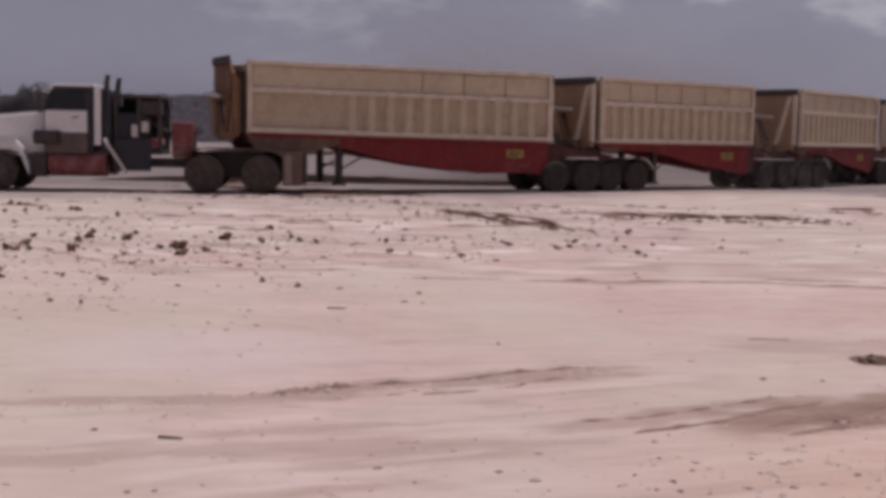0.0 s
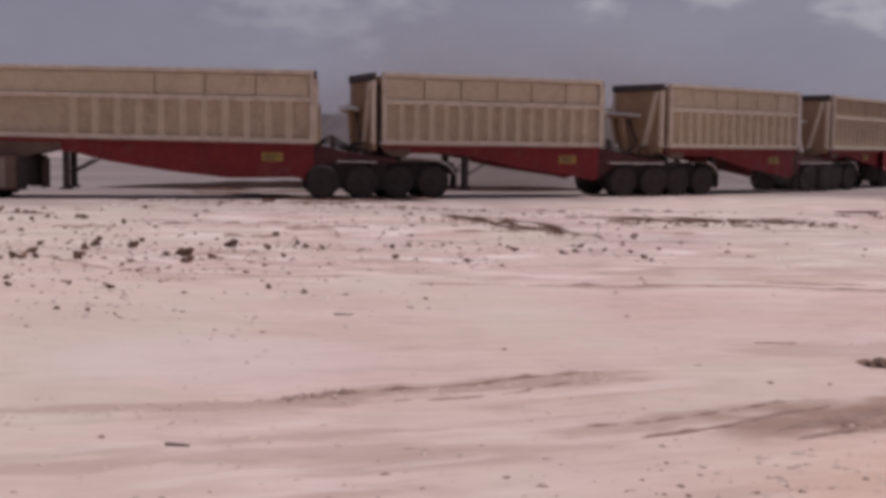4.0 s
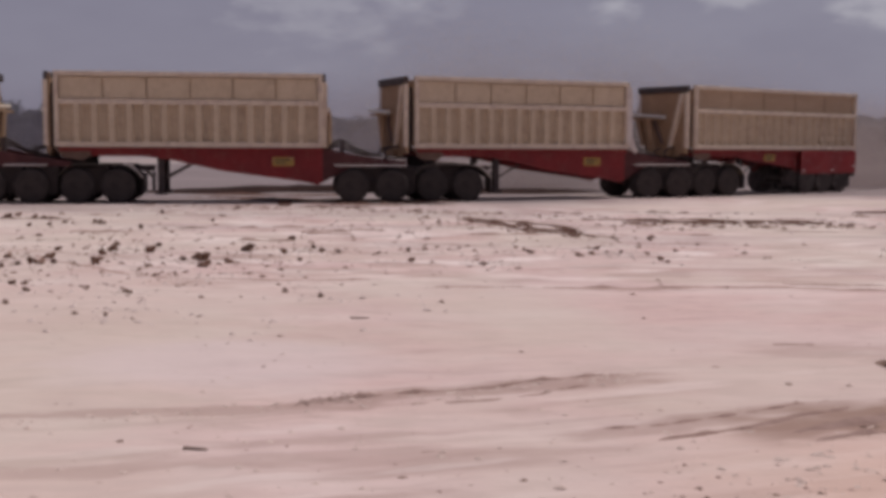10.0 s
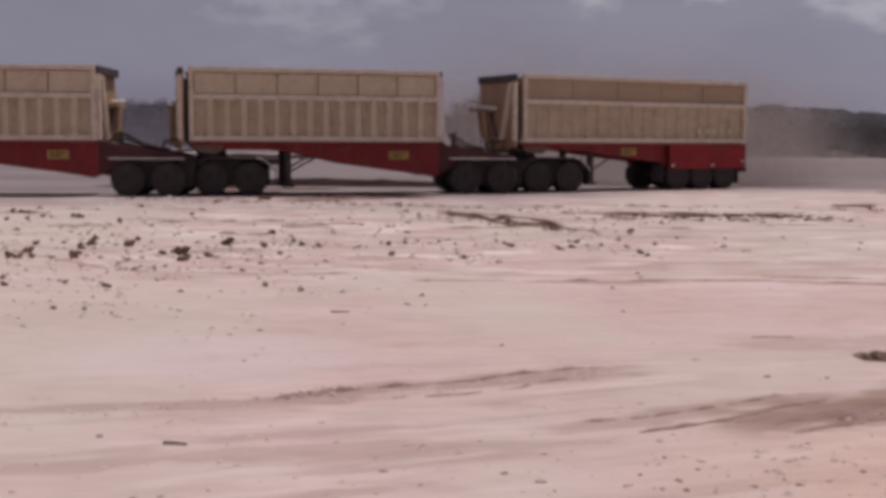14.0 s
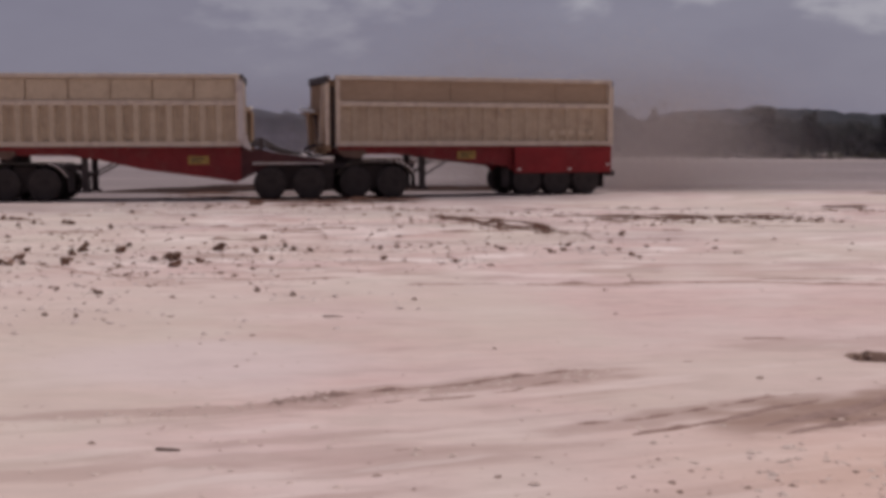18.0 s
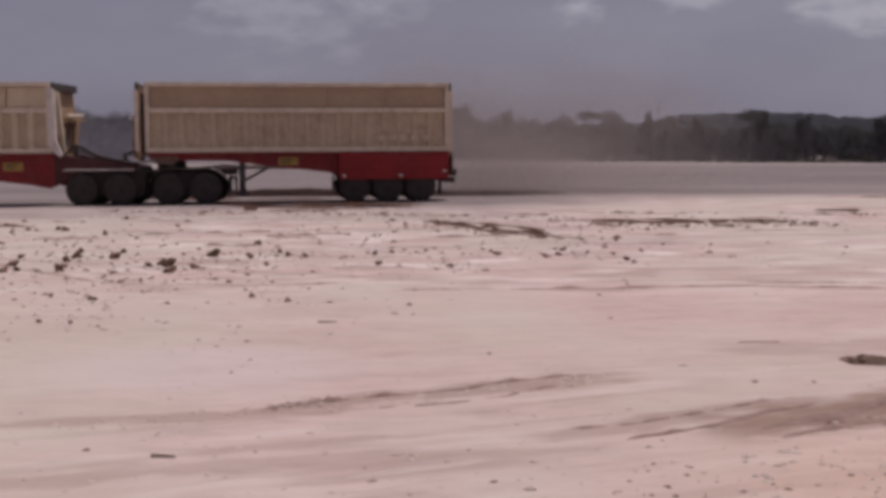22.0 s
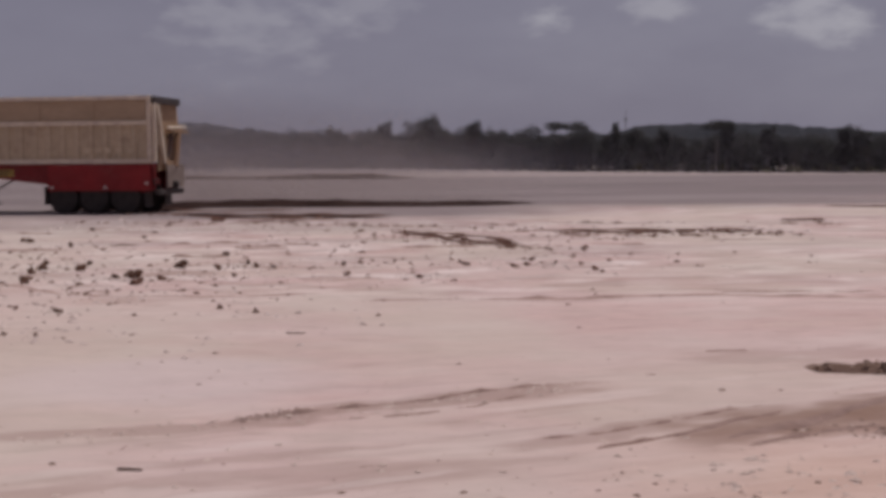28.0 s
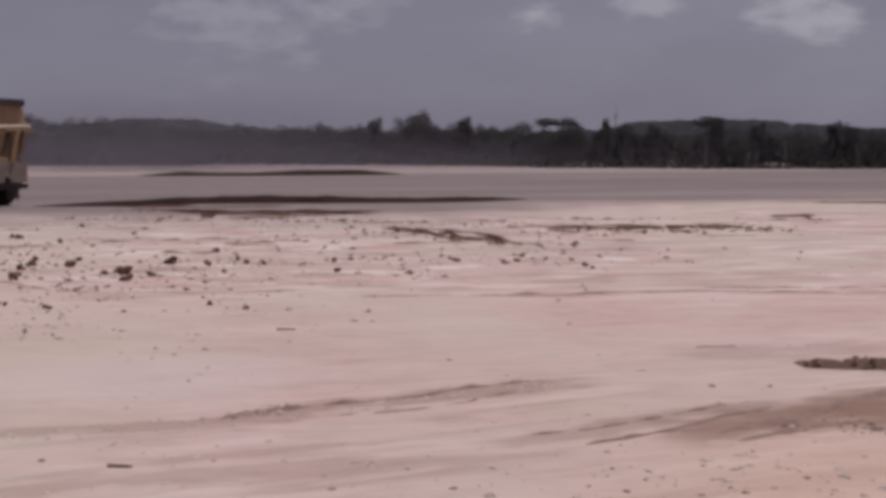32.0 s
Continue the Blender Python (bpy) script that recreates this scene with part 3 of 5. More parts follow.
ridge([(-9.5, 41.6), (-6.0, 40.6), (-2.5, 40.9)], 0.7, 0.07, soil_dark, 47, RIDGE_FAR, lump=1.0)
ridge([(-23.5, 119), (-11.0, 114.0), (3.4, 113.0)], 9.0, 0.62, soil_wet, 15, "dark soil bank far out on the pad")
ridge([(-100.94, 318.75), (-63.75, 276.25), (-31.88, 255)], 14, 0.7, soil_wet, 16, "dark soil bank far out on the pad")
ridge([(0.0, 28.9), (0.43, 28.16), (1.06, 26.49), (1.83, 24.47), (3.29, 22.63)], 0.34, 0.050, soil_dark, 37, RIDGE_FAR, lump=0.8)
ridge([(0.09, 28.1), (0.34, 27.36), (1.15, 25.69), (1.74, 23.67), (3.38, 21.83)], 0.25, 0.048, soil_dark, 77, RIDGE_FAR, lump=0.8)
ridge([(0.74, 27.73), (1.59, 26.56), (2.23, 25.5), (2.87, 23.8)], 0.28, 0.045, soil_dark, 38, RIDGE_FAR, lump=0.8)
ridge([(3.72, 27.09), (5.62, 26.95), (7.43, 26.63), (9.14, 26.79)], 0.32, 0.050, soil_dark, 39, RIDGE_FAR, lump=0.8)
ridge([(3.69, 27.64), (5.65, 27.5), (7.4, 27.18), (9.17, 27.34)], 0.31, 0.050, soil_dark, 59, RIDGE_FAR, lump=0.8)
ridge([(3.75, 26.59), (5.59, 26.45), (7.46, 26.13), (9.11, 26.29)], 0.28, 0.050, soil_dark, 79, RIDGE_FAR, lump=0.8)
ridge([(10.84, 31.13), (11.48, 30.97), (12.22, 30.9)], 0.6, 0.08, soil_dark, 20, RIDGE_FAR)
ridge([(15.51, 40.16), (16.36, 39.63), (18.27, 38.46)], 0.9, 0.08, soil_dark, 21, RIDGE_FAR)


def scraps():
    """Short low scrapes of soil strewn over the belt before the haul line."""
    rr = random.Random(90)
    for i in range(24):
        y = rr.uniform(20.5, 33)
        x = rr.uniform(-0.36, 0.38) * y
        long, slope = rr.uniform(0.7, 2.4), rr.uniform(-0.35, 0.15)
        line = [(x + long * u, y + long * slope * u + rr.uniform(-0.06, 0.06)) for u in (-0.5, -0.15, 0.2, 0.5)]
        ridge(line, rr.uniform(0.12, 0.32), rr.uniform(0.022, 0.05), rr.choice((soil_dark, soil_mid, soil_mid)), 200 + i, RIDGE_FAR, lump=1.1)


scraps()
TRACK = "packed browner sand in a wheel track"
ridge([(-1.4, 14.15), (1.5, 14.0), (3.7, 14.1), (6.2, 13.85), (9.5, 13.7)], 0.42, 0.02, track_sand, 64, TRACK, lump=0.3)
ridge([(-7.5, 19.0), (-4.0, 15.0), (-2.0, 14.6), (0.5, 14.9)], 0.30, 0.02, track_sand, 68, TRACK, lump=0.3)


# ---- the road train ----
TYRE_R = 0.52
WIDE = 2.5


def wheelset(parent, name="wheelset", single=False, radius=TYRE_R):
    """An axle with its tyres and rims, turning as one; its origin lies on the axle's middle."""
    rubber_here = rubber if radius < 0.55 else rubber_dusty
    ax = part(name, rod(rod(bmesh.new(), (0, -0.85, 0), (0, 0.85, 0), 0.07), (0, -1.13, 0), (0, 1.13, 0), 0.10, 12), dark_steel, parent)
    r, w = radius, 0.14
    prof = [(-w, r * 0.58), (-w * 1.02, r * 0.80), (-w * 0.92, r * 0.95), (-w * 0.62, r), (w * 0.62, r), (w * 0.92, r * 0.95), (w * 1.02, r * 0.80), (w, r * 0.58)]
    for side in (-1, 1):
        for c in ((1.08,) if single else (1.10, 0.78)):
            bm = lathe(bmesh.new(), prof, 56, centre=(0, side * c, 0))
            for v in bm.verts:
                if math.hypot(v.co.x, v.co.z) > r * 0.94:
                    i = round(math.atan2(v.co.z, v.co.x) / (2 * math.pi) * 56)
                    if i % 2:
                        v.co.x, v.co.z = v.co.x * 0.975, v.co.z * 0.975
            part("tyre", bm, rubber_here, ax)
        o = side * 1.10
        rim = lathe(bmesh.new(), [(o + side * 0.135, 0.30), (o + side * 0.12, 0.29), (o + side * 0.02, 0.22), (o, 0.17), (o + side * 0.10, 0.13), (o + side * 0.12, 0.08)], 24)
        for i in range(10):
            a = 2 * math.pi * i / 10
            rod(rim, (0.17 * math.cos(a), o, 0.17 * math.sin(a)), (0.17 * math.cos(a), o + side * 0.06, 0.17 * math.sin(a)), 0.018, 6)
        part("rim", rim, rim_steel, ax)
    return ax


SPINS = []          # (wheelset, place on its thing, owner)


def add_wheels(owner, places, radius=TYRE_R):
    for x in places:
        ax = wheelset(owner, radius=radius)
        ax.matrix_basis = pose(x, WIDE / 2, radius)
        SPINS.append((ax, x, owner, radius))


def arch(bm, x0, x1, z, drop, y0, y1, t=0.03):
    """A mudguard: a plate that curves down at both ends."""
    n, top = 10, []
    for i in range(n + 1):
        u = i / n
        x = x0 + (x1 - x0) * u
        e = min(u, 1 - u) / 0.22
        top.append((x, z - (drop * (1 - min(1, e)) ** 2)))
    return prism(bm, top + [(x, q - t) for x, q in top[::-1]], y0, y1)


def tub(owner, long, cells, ribs, hinge_dark, gap=0.2, zt=3.82, last=False, lead=False):
    """The side-tipping body: an open tub with one upright and one leaning wall, framed in rails, posts and ribs."""
    zb = 1.76
    mid = zb + (zt - zb) * 0.572
    skin = [(0.12, zb), (0.12, zt), (2.46, zt), (2.62, 2.95), (2.30, zb + 0.05)]
    inner = [(0.16, zb + 0.08), (0.16, zt), (2.41, zt), (2.56, 2.96), (2.24, zb + 0.10)]
    bm = bmesh.new()
    for outline in (skin, inner):
        rings = [[bm.verts.new((x, y, z)) for y, z in outline] for x in (0.10, long - 0.10)]
        a, b = rings
        for i, j in ((0, 1), (2, 3), (3, 4), (4, 0)):
            bm.faces.new((a[i], a[j], b[j], b[i]))
    bmesh.ops.recalc_face_normals(bm, faces=bm.faces)
    part("tub_shell", bm, cream, owner)
    for name, x0, x1 in (("front_wall", 0.04, 0.12), ("rear_wall", long - 0.12, long - 0.04)):
        part(name, prism(bmesh.new(), [(0.09, zb), (0.09, zt - 0.02), (2.45, zt - 0.02), (2.62, 2.95), (2.30, zb + 0.03)], x0, x1, "x"), end_tan, owner, "dust-browned steel end wall")
    # rails, posts and ribs of the upright side
    part("bottom_rail", bx(0, long, -0.02, 0.13, zb - 0.08, zb + 0.07, bevel=0.012), cream_rail, owner)
    part("mid_rail", bx(0.12, long - 0.12, -0.03 if last else -0.01, 0.125, mid, mid + 0.15, bevel=0.012), cream_rail, owner)
    part("top_rail", bx(0, long, -0.02, 0.17, zt - 0.05, zt + 0.09, bevel=0.015), cream_rail, owner, "pale dusty top rail")
    part("top_rail", bx(0, long, 2.38, 2.52, zt - 0.05, zt + 0.09, bevel=0.015), cream_rail, owner)
    for x0 in (0.0, long - 0.13):
        part("corner_post", bx(x0, x0 + 0.13, -0.015, 0.13, zb + 0.07, zt - 0.05, bevel=0.012), cream_rail, owner)
    for k in range(1, ribs):
        x = 0.13 + (long - 0.26) * k / ribs
        if lead and x < 0.27 * long:      # ribs left out of the leading tub's front third, imitating glare
            continue
        w = min(0.17, 0.28 * (long - 0.26) / ribs)
        # ribs are toned lighter than the shell to paint in their relief shading
        part("rib", rib_mesh(x, w, zb + 0.07, mid, 0.05 if last else -0.005), cream if last else pale_lit_cream, owner)
    marks = [k / cells for k in range(cells + 1)]
    if lead:                              # the leading tub has one long sheet, then three short ones
        marks = [0.0, 0.545, 0.69, 0.84, 1.0]
    if not last:
        for a, b in zip(marks, marks[1:]):
            x0, x1 = (0.13 + (long - 0.26) * q for q in (a, b))
            part("upper_sheet", bx(x0 + 0.03, x1 - 0.03, 0.07, 0.119, mid + 0.165, zt - 0.08, bevel=0.008), pale_lit_cream, owner)
    if last:
        for k in range(cells):
            part("panel_divider", bx(0.08 + (long - 0.26) * k / cells, 0.18 + (long - 0.26) * k / cells, 0.06, 0.118, mid + 0.15, zt - 0.05), brown_panel, owner)
            x0, x1 = (0.13 + (long - 0.26) * (k + q) / cells for q in (0, 1))
            part("upper_panel", bx(x0 + 0.055, x1 - 0.055, 0.085, 0.117, mid + 0.145, zt - 0.055), brown_panel, owner, "browner upper panel")
        for k in range(5):
            x = long - 2.35 + 0.36 * k
            part("lettering_bar", bx(x, x + 0.2 + 0.05 * (k % 2), 0.03, 0.048, zb + 0.26, zb + 0.44), pale_lit_cream, owner, "faded pale lettering bar")
    # the ends: top beam, braces, tipping ram and its arm
    zf = zt + 0.17 if lead else zt
    rise = [(0.30, zt - 0.45), (0.75, zt - 0.12), (0.85, zf - 0.1)] if lead else [(0.22, zf - 0.1)]
    part("front_shield", prism(bmesh.new(), [(0.30, zb - 0.25), *rise, (2.40, zf - 0.1), (2.58, 2.95), (2.44, 2.25), (1.9, zb - 0.15), (1.5, zb - 0.25)], -gap - 0.06, -gap, "x"), rust_shield if lead else end_tan, owner, "dust-browned shield before the tub")
    part("shield_edge", bx(-gap - 0.10, -gap + 0.02, 0.20, 0.30, zb - 0.25, zt - 0.45 if lead else zf + 0.05, bevel=0.012), rust_shield if lead else end_tan, owner)
    part("shield_edge", bx(-gap - 0.10, -gap + 0.02, 2.36, 2.46, 2.9, zf + 0.05, bevel=0.012), white_steel, owner)
    if lead:
        part("shield_side", prism(bmesh.new(), [(-gap + 0.005, zb - 0.25), (-gap + 0.005, zt - 0.45), (-0.15, zt - 0.6), (-0.16, zb - 0.1)], 0.22, 0.27), rust_shield, owner, "rust-browned side of the shield")
    # a dark block fills this open gap to imitate its shade
    part("gap_liner", bx(-gap + 0.10 if lead else -gap + 0.005, 0.035, 0.34, 2.2, zb - 0.1, zt - 0.25), dark_steel, owner, "dark block standing for the shaded gap between tub and shield")
    for end, x, s in (("front", -gap - 0.04, -1), ("rear", long, 1)):
        ze = zf if s < 0 else zt
        frame_paint = rust_shield if lead and s < 0 else cream_rail
        part("end_top_beam", bx(min(x, x + s * 0.10), max(x, x + s * 0.10), 0.80 if lead and s < 0 else 0.10, 2.46, ze - 0.16, ze + 0.08, bevel=0.012), dark_steel if hinge_dark else end_tan, owner, "dark dusty top beam")
        part("end_post", prism(bmesh.new(), [(0.10, zb - 0.05), (0.24, zb - 0.05), (0.24, ze - (0.6 if lead and s < 0 else 0.16)), (0.10, ze - (0.6 if lead and s < 0 else 0.16))], *sorted((x, x + s * 0.12)), "x"), frame_paint, owner)
        part("end_brace", prism(bmesh.new(), [(0.82, zb - 0.1), (1.0, zb - 0.1), (0.44, ze - (0.5 if lead and s < 0 else 0.2)), (0.28, ze - (0.5 if lead and s < 0 else 0.2))], *sorted((x - s * 0.02, x + s * 0.16)), "x"), frame_paint, owner)
        part("inner_brace", prism(bmesh.new(), [(1.20, zb + 0.1), (1.32, zb + 0.1), (1.75, 2.7), (1.60, 2.7)], *sorted((x - s * 0.02, x + s * 0.12)), "x"), door_dust, owner)
        part("end_brace", prism(bmesh.new(), [(2.10, zb + 0.05), (2.26, zb + 0.05), (2.60, 2.94), (2.46, 3.0)], *sorted((x - s * 0.02, x + s * 0.10)), "x"), end_tan, owner)
        part("end_shelf", bx(*sorted((x, x + s * 0.30)), 1.3, 2.72, 2.72, 2.80, bevel=0.01), end_tan, owner)
        part("ram_housing", rd((x + s * 0.24, 1.55, 1.55), (x + s * 0.24, 1.85, 2.75), 0.10, 14), end_tan, owner)
        if s < 0:
            part("ram_rod", rd((x + s * 0.32, 0.95, 2.80), (x + s * 0.32, 2.66, 2.92), 0.06, 12), chrome_rod, owner, "pale steel tipping ram")
        else:
            part("ram_rod", rd((x + s * 0.22, 0.95, 2.86), (x + s * 0.22, 2.55, 2.92), 0.06, 12), cream_rail, owner, "dusty tipping ram")
        part("pivot_block", bx(*sorted((x, x + s * 0.20)), 0.9, 1.5, zb - 0.32, zb - 0.02, bevel=0.02), end_tan, owner)
        part("end_panel", prism(bmesh.new(), [(0.5, zb - 0.35), (2.0, zb - 0.35), (2.2, zb + 0.75), (0.7, zb + 0.75)], *sorted((x + s * 0.01, x + s * 0.05)), "x"), end_tan, owner)


def rib_mesh(x, w, z0, z1, out):
    bm = bmesh.new()
    o = [(x - w, 0.118), (x - w * 0.55, out), (x + w * 0.55, out), (x + w, 0.118)]
    a = [bm.verts.new((u, y, z0)) for u, y in o]
    b = [bm.verts.new((u, y, z1)) for u, y in o]
    for i in range(3):
        bm.faces.new((a[i], a[i + 1], b[i + 1], b[i]))
    bm.faces.new(a)
    bm.faces.new(b)
    bmesh.ops.recalc_face_normals(bm, faces=bm.faces)
    return bm


def hose(points, r, parent, material=None):
    """A bent hose through some points, smoothed."""
    pts = [Vector(p) for p in points]
    fine = []
    for i in range(len(pts) - 1):
        a, b, c, d = pts[max(0, i - 1)], pts[i], pts[i + 1], pts[min(len(pts) - 1, i + 2)]
        for j in range(5):
            u = j / 5
            fine.append(0.5 * (2 * b + (c - a) * u + (2 * a - 5 * b + 4 * c - d) * u * u + (3 * b - a - 3 * c + d) * u ** 3))
    fine.append(pts[-1])
    bm = bmesh.new()
    for p, q in zip(fine, fine[1:]):
        rod(bm, p, q, r, 8)
    return part("hose", bm, material or dark_steel, parent)


def trailer(label, long, cells, ribs, plate, last, tail=0.9, lead=False):
    t = thing("tipper_trailer", label, "trailer", "trailers of the road train")
    tub(t, long, cells, ribs, True, 0.24 if lead else 0.16, 3.82, last, lead)
    # red frame: thin over the coupling, deepening to the rear, with a low tail over the axles
    if last:
        side = [(0.15, 1.67), (long, 1.67), (long, 0.80), (long - 0.25, 0.70), (long - 3.5, 0.74), (long - 3.8, 0.98), (3.4, 1.27), (2.6, 1.40), (0.15, 1.42)]
    else:
        side = [(0.15, 1.67), (long, 1.67), (long, 0.62), (long - 0.15, 0.55), (long - 0.6, 0.64), (long * 0.62, 0.96), (3.4, 1.28), (2.6, 1.40), (0.15, 1.42)]
        rear = [(long + 0.003, 1.67), (long + 0.9, 1.48), (long + 2.6, 1.24), (long + 2.6, 1.10), (long + 0.9, 1.10), (long + 0.003, 0.62)]
        for y in (0.22, 2.12):
            part("tail_beam", prism(bmesh.new(), rear, y, y + 0.16), tail_red, t, "darker red tail over the axles")
    if lead:
        side = side[:5] + [(7.8, 0.60), (6.1, 0.76), (4.35, 1.0), (3.3, 1.24), (2.6, 1.36), (0.15, 1.42)]
    for y in (0.22, 2.12):
        part("main_beam", prism(bmesh.new(), side, y, y + 0.16), red, t)
    for x in [0.4 + (long - 0.8) * i / 6 for i in range(7)]:
        part("cross_member", bx(x, x + 0.12, 0.38, 2.12, 1.42, 1.60), red, t)
    for y in (0.14, 2.20):
        under = [(0.30, 1.12), (1.7, 1.06), (2.9, 1.37), (2.9, 1.66)] if lead else [(0.25, 1.34), (0.80, 1.28), (1.0, 1.42), (1.0, 1.66)]
        part("skid_plate", prism(bmesh.new(), [(-0.05, 1.66), *under], y, y + 0.06), mud_brown, t, "mud-browned plate under the tub's front")
    part("deck_rail", bx(0.1, long, 0.10, 0.22, 1.55, 1.66, bevel=0.01), red, t)
    # landing legs with their braces
    for y in (0.36, 2.0):
        leg = part("landing_leg", bx(2.92, 3.11, y, y + 0.18, 0.30, 1.42, bevel=0.012), dark_steel, t)
        part("foot", bx(2.84, 3.20, y - 0.05, y + 0.23, 0.24, 0.31, bevel=0.01), dark_steel, leg)
        part("leg_brace", rd((3.06, y + 0.07, 0.72), (3.85, y + 0.07, 1.15), 0.03, 8), dark_steel, t)
    part("leg_crossbar", rd((3.02, 0.43, 0.85), (3.02, 2.07, 0.85), 0.03, 8), dark_steel, t)
    up = 0.12 if last else 0.0
    pl = part("marker_plate", bx(plate - 0.32, plate + 0.32, 0.19, 0.217, 1.12 + up, 1.38 + up, bevel=0.008), yellow, t, "faded yellow marker plate")
    for k in range(2):
        part("lettering_bar", bx(plate - 0.24, plate + 0.20 - 0.1 * k, 0.184, 0.189, 1.28 + up - 0.1 * k, 1.33 + up - 0.1 * k), bar_dark, pl)
    # axles, guards, flaps
    if last:
        xs = (long - 3.15, long - 2.05, long - 0.95)
        part("side_skirt", bx(long - 3.65, long - 0.02, -0.04, 0.0, 0.76, 1.64, bevel=0.01), skirt_red, t, "dusty red skirt over the rear wheels")
        for x, z in ((long - 3.5, 0.84), (long - 1.62, 0.84), (long - 0.16, 0.98)):
            part("side_marker", bx(x - 0.06, x + 0.06, -0.065, -0.04, z, z + 0.08, bevel=0.01), pale_sand, t, "small pale side marker")
        part("rear_bumper", bx(long + 0.02, long + 0.22, 0.15, 2.35, 0.62, 0.80, bevel=0.02), dark_steel, t)
        part("tow_eye", lathe(bmesh.new(), [(1.18, 0.10), (1.22, 0.14), (1.28, 0.14), (1.32, 0.10)], 16, centre=(long + 0.34, 0, 0.95)), dark_steel, t)
        for y in (0.2, 1.9):
            lamp = part("tail_lamp", bx(long + 0.005, long + 0.05, y, y + 0.42, 0.98, 1.14, bevel=0.01), lamp_red, t, "red tail lamp")
            part("lamp_frame", bx(long, long + 0.02, y - 0.03, y + 0.45, 0.95, 1.17), dark_steel, lamp)
            part("mudflap", bx(long - 0.28, long - 0.25, y - 0.12, y + 0.5, 0.22, 0.75), dark_steel, t)
        part("rear_panel", bx(long + 0.22, long + 0.26, 0.75, 2.30, 0.85, 1.62), mud_pale, t, "pale dusty rear panel below the tub")
        part("front_flap", bx(long - 3.85, long - 3.82, 0.1, 0.7, 0.3, 0.9), dark_steel, t)
    else:
        xs = (long + tail, long + tail + 1.22)
        for y in (0.02, 1.78):
            part("guard_plate", bx(xs[0] + (0.45 if lead else -0.55), xs[-1] + 0.45, y, y + 0.70, 1.12, 1.16, bevel=0.01), white_steel, t, "dusty white flat mudguard")
        part("tail_plate", bx(long + 0.6, long + 3.7, 0.75, 1.75, 1.0, 1.10, bevel=0.01), dark_steel, t)
        for k, y in enumerate((0.85, 1.15, 1.5)):
            hose([(long + 0.15, y, 1.62), (long + 0.55, y, 1.92 - 0.1 * k), (long + 1.15, y, 1.62 - 0.06 * k), (long + 1.9, y, 1.42)], 0.035, t)
        part("step_bracket", bx(long + 0.55, long + 0.68, 0.5, 0.62, 1.45, 1.95), dark_steel, t)
    if not lead:
        for y in (0.75, 1.2):
            hose([(0.25, y, 1.60), (-0.35, y, 1.72), (-0.75, y, 1.58), (-0.55, y, 1.36), (0.1, y, 1.40)], 0.032, t)
    # axle frame drawn deep, to darken the gaps under it
    part("axle_frame", bx(xs[0] - 0.45, xs[-1] + (0.45 if last else 0.80), 0.72, 0.86, 0.30, 1.06, bevel=0.02), bogie_shade, t)
    # added dark blocks fill the gaps between wheels in place of shade
    for x in xs[:-1]:
        for y in (0.18, 1.92):
            part("trailing_arm", prism(bmesh.new(), [(x + 0.22, 1.08), (x + 0.98, 1.08), (x + 0.76, 0.34), (x + 0.46, 0.28)], y, y + 0.40), bogie_shade, t)
    # one more added dark block behind the last axle
    if not last:
        for y in (0.18, 1.92):
            x = xs[-1]
            part("rear_arm", prism(bmesh.new(), [(x + 0.25, 1.08), (x + 0.78, 1.08), (x + 0.70, 0.30), (x + 0.50, 0.26)], y, y + 0.40), bogie_shade, t)
    for x in xs:
        part("spring_hanger", bx(x - 0.30, x + 0.30, 0.55, 0.70, 0.62, 1.1), bogie_shade, t)
    add_wheels(t, xs)
    return t


def dolly():
    d = thing("trailer_dolly", "dusty dark tandem dolly under a trailer's front", "dolly", "dollies of the road train")
    for y in (0.65, 1.65):
        part("frame_rail", bx(-0.15, 3.1, y, y + 0.16, 0.95, 1.12, bevel=0.012), dark_steel, d)
    part("turntable", lathe_z(0.48, 1.12, 1.40, (1.0, 1.25)), dark_steel, d)
    part("drawbar", rod(rd((-1.6, 1.25, 0.92), (0.1, 0.75, 1.02), 0.06, 8), (-1.6, 1.25, 0.92), (0.1, 1.75, 1.02), 0.06, 8), dark_steel, d)
    for y in (0.0, 1.8):
        part("mudguard", arch(bmesh.new(), 0.46, 2.94, 1.18, 0.40, y, y + 0.70), guard_olive, d, "dusty olive-grey curved mudguard")
        part("mudflap", bx(2.98, 3.01, y + 0.04, y + 0.66, 0.30, 0.90), dark_steel, d)
    # deep axle frame and an added dark block stand in for wheel shade
    part("axle_frame", bx(0.35, 2.8, 0.72, 0.86, 0.30, 1.0, bevel=0.02), bogie_shade, d)
    for y in (0.18, 1.92):
        part("trailing_arm", prism(bmesh.new(), [(1.26, 1.06), (2.0, 1.06), (1.78, 0.34), (1.48, 0.28)], y, y + 0.40), bogie_shade, d)
        lip = [(2.40 + 0.057 * i, 1.19 - 0.40 * (i / 10) ** 2) for i in range(11)]
        part("guard_edge", prism(bmesh.new(), lip + [(x, z - 0.05) for x, z in lip[::-1]], y - 0.20, y - 0.15), white_steel, d, "pale worn edge of the mudguard")
    add_wheels(d, (1.04, 2.24))
    return d


def lathe_z(r, z0, z1, c):
    bm = bmesh.new()
    bmesh.ops.create_cone(bm, cap_ends=True, segments=32, radius1=r, radius2=r * 0.94, depth=z1 - z0, matrix=Matrix.Translation((c[0], c[1], (z0 + z1) / 2)))
    return bm


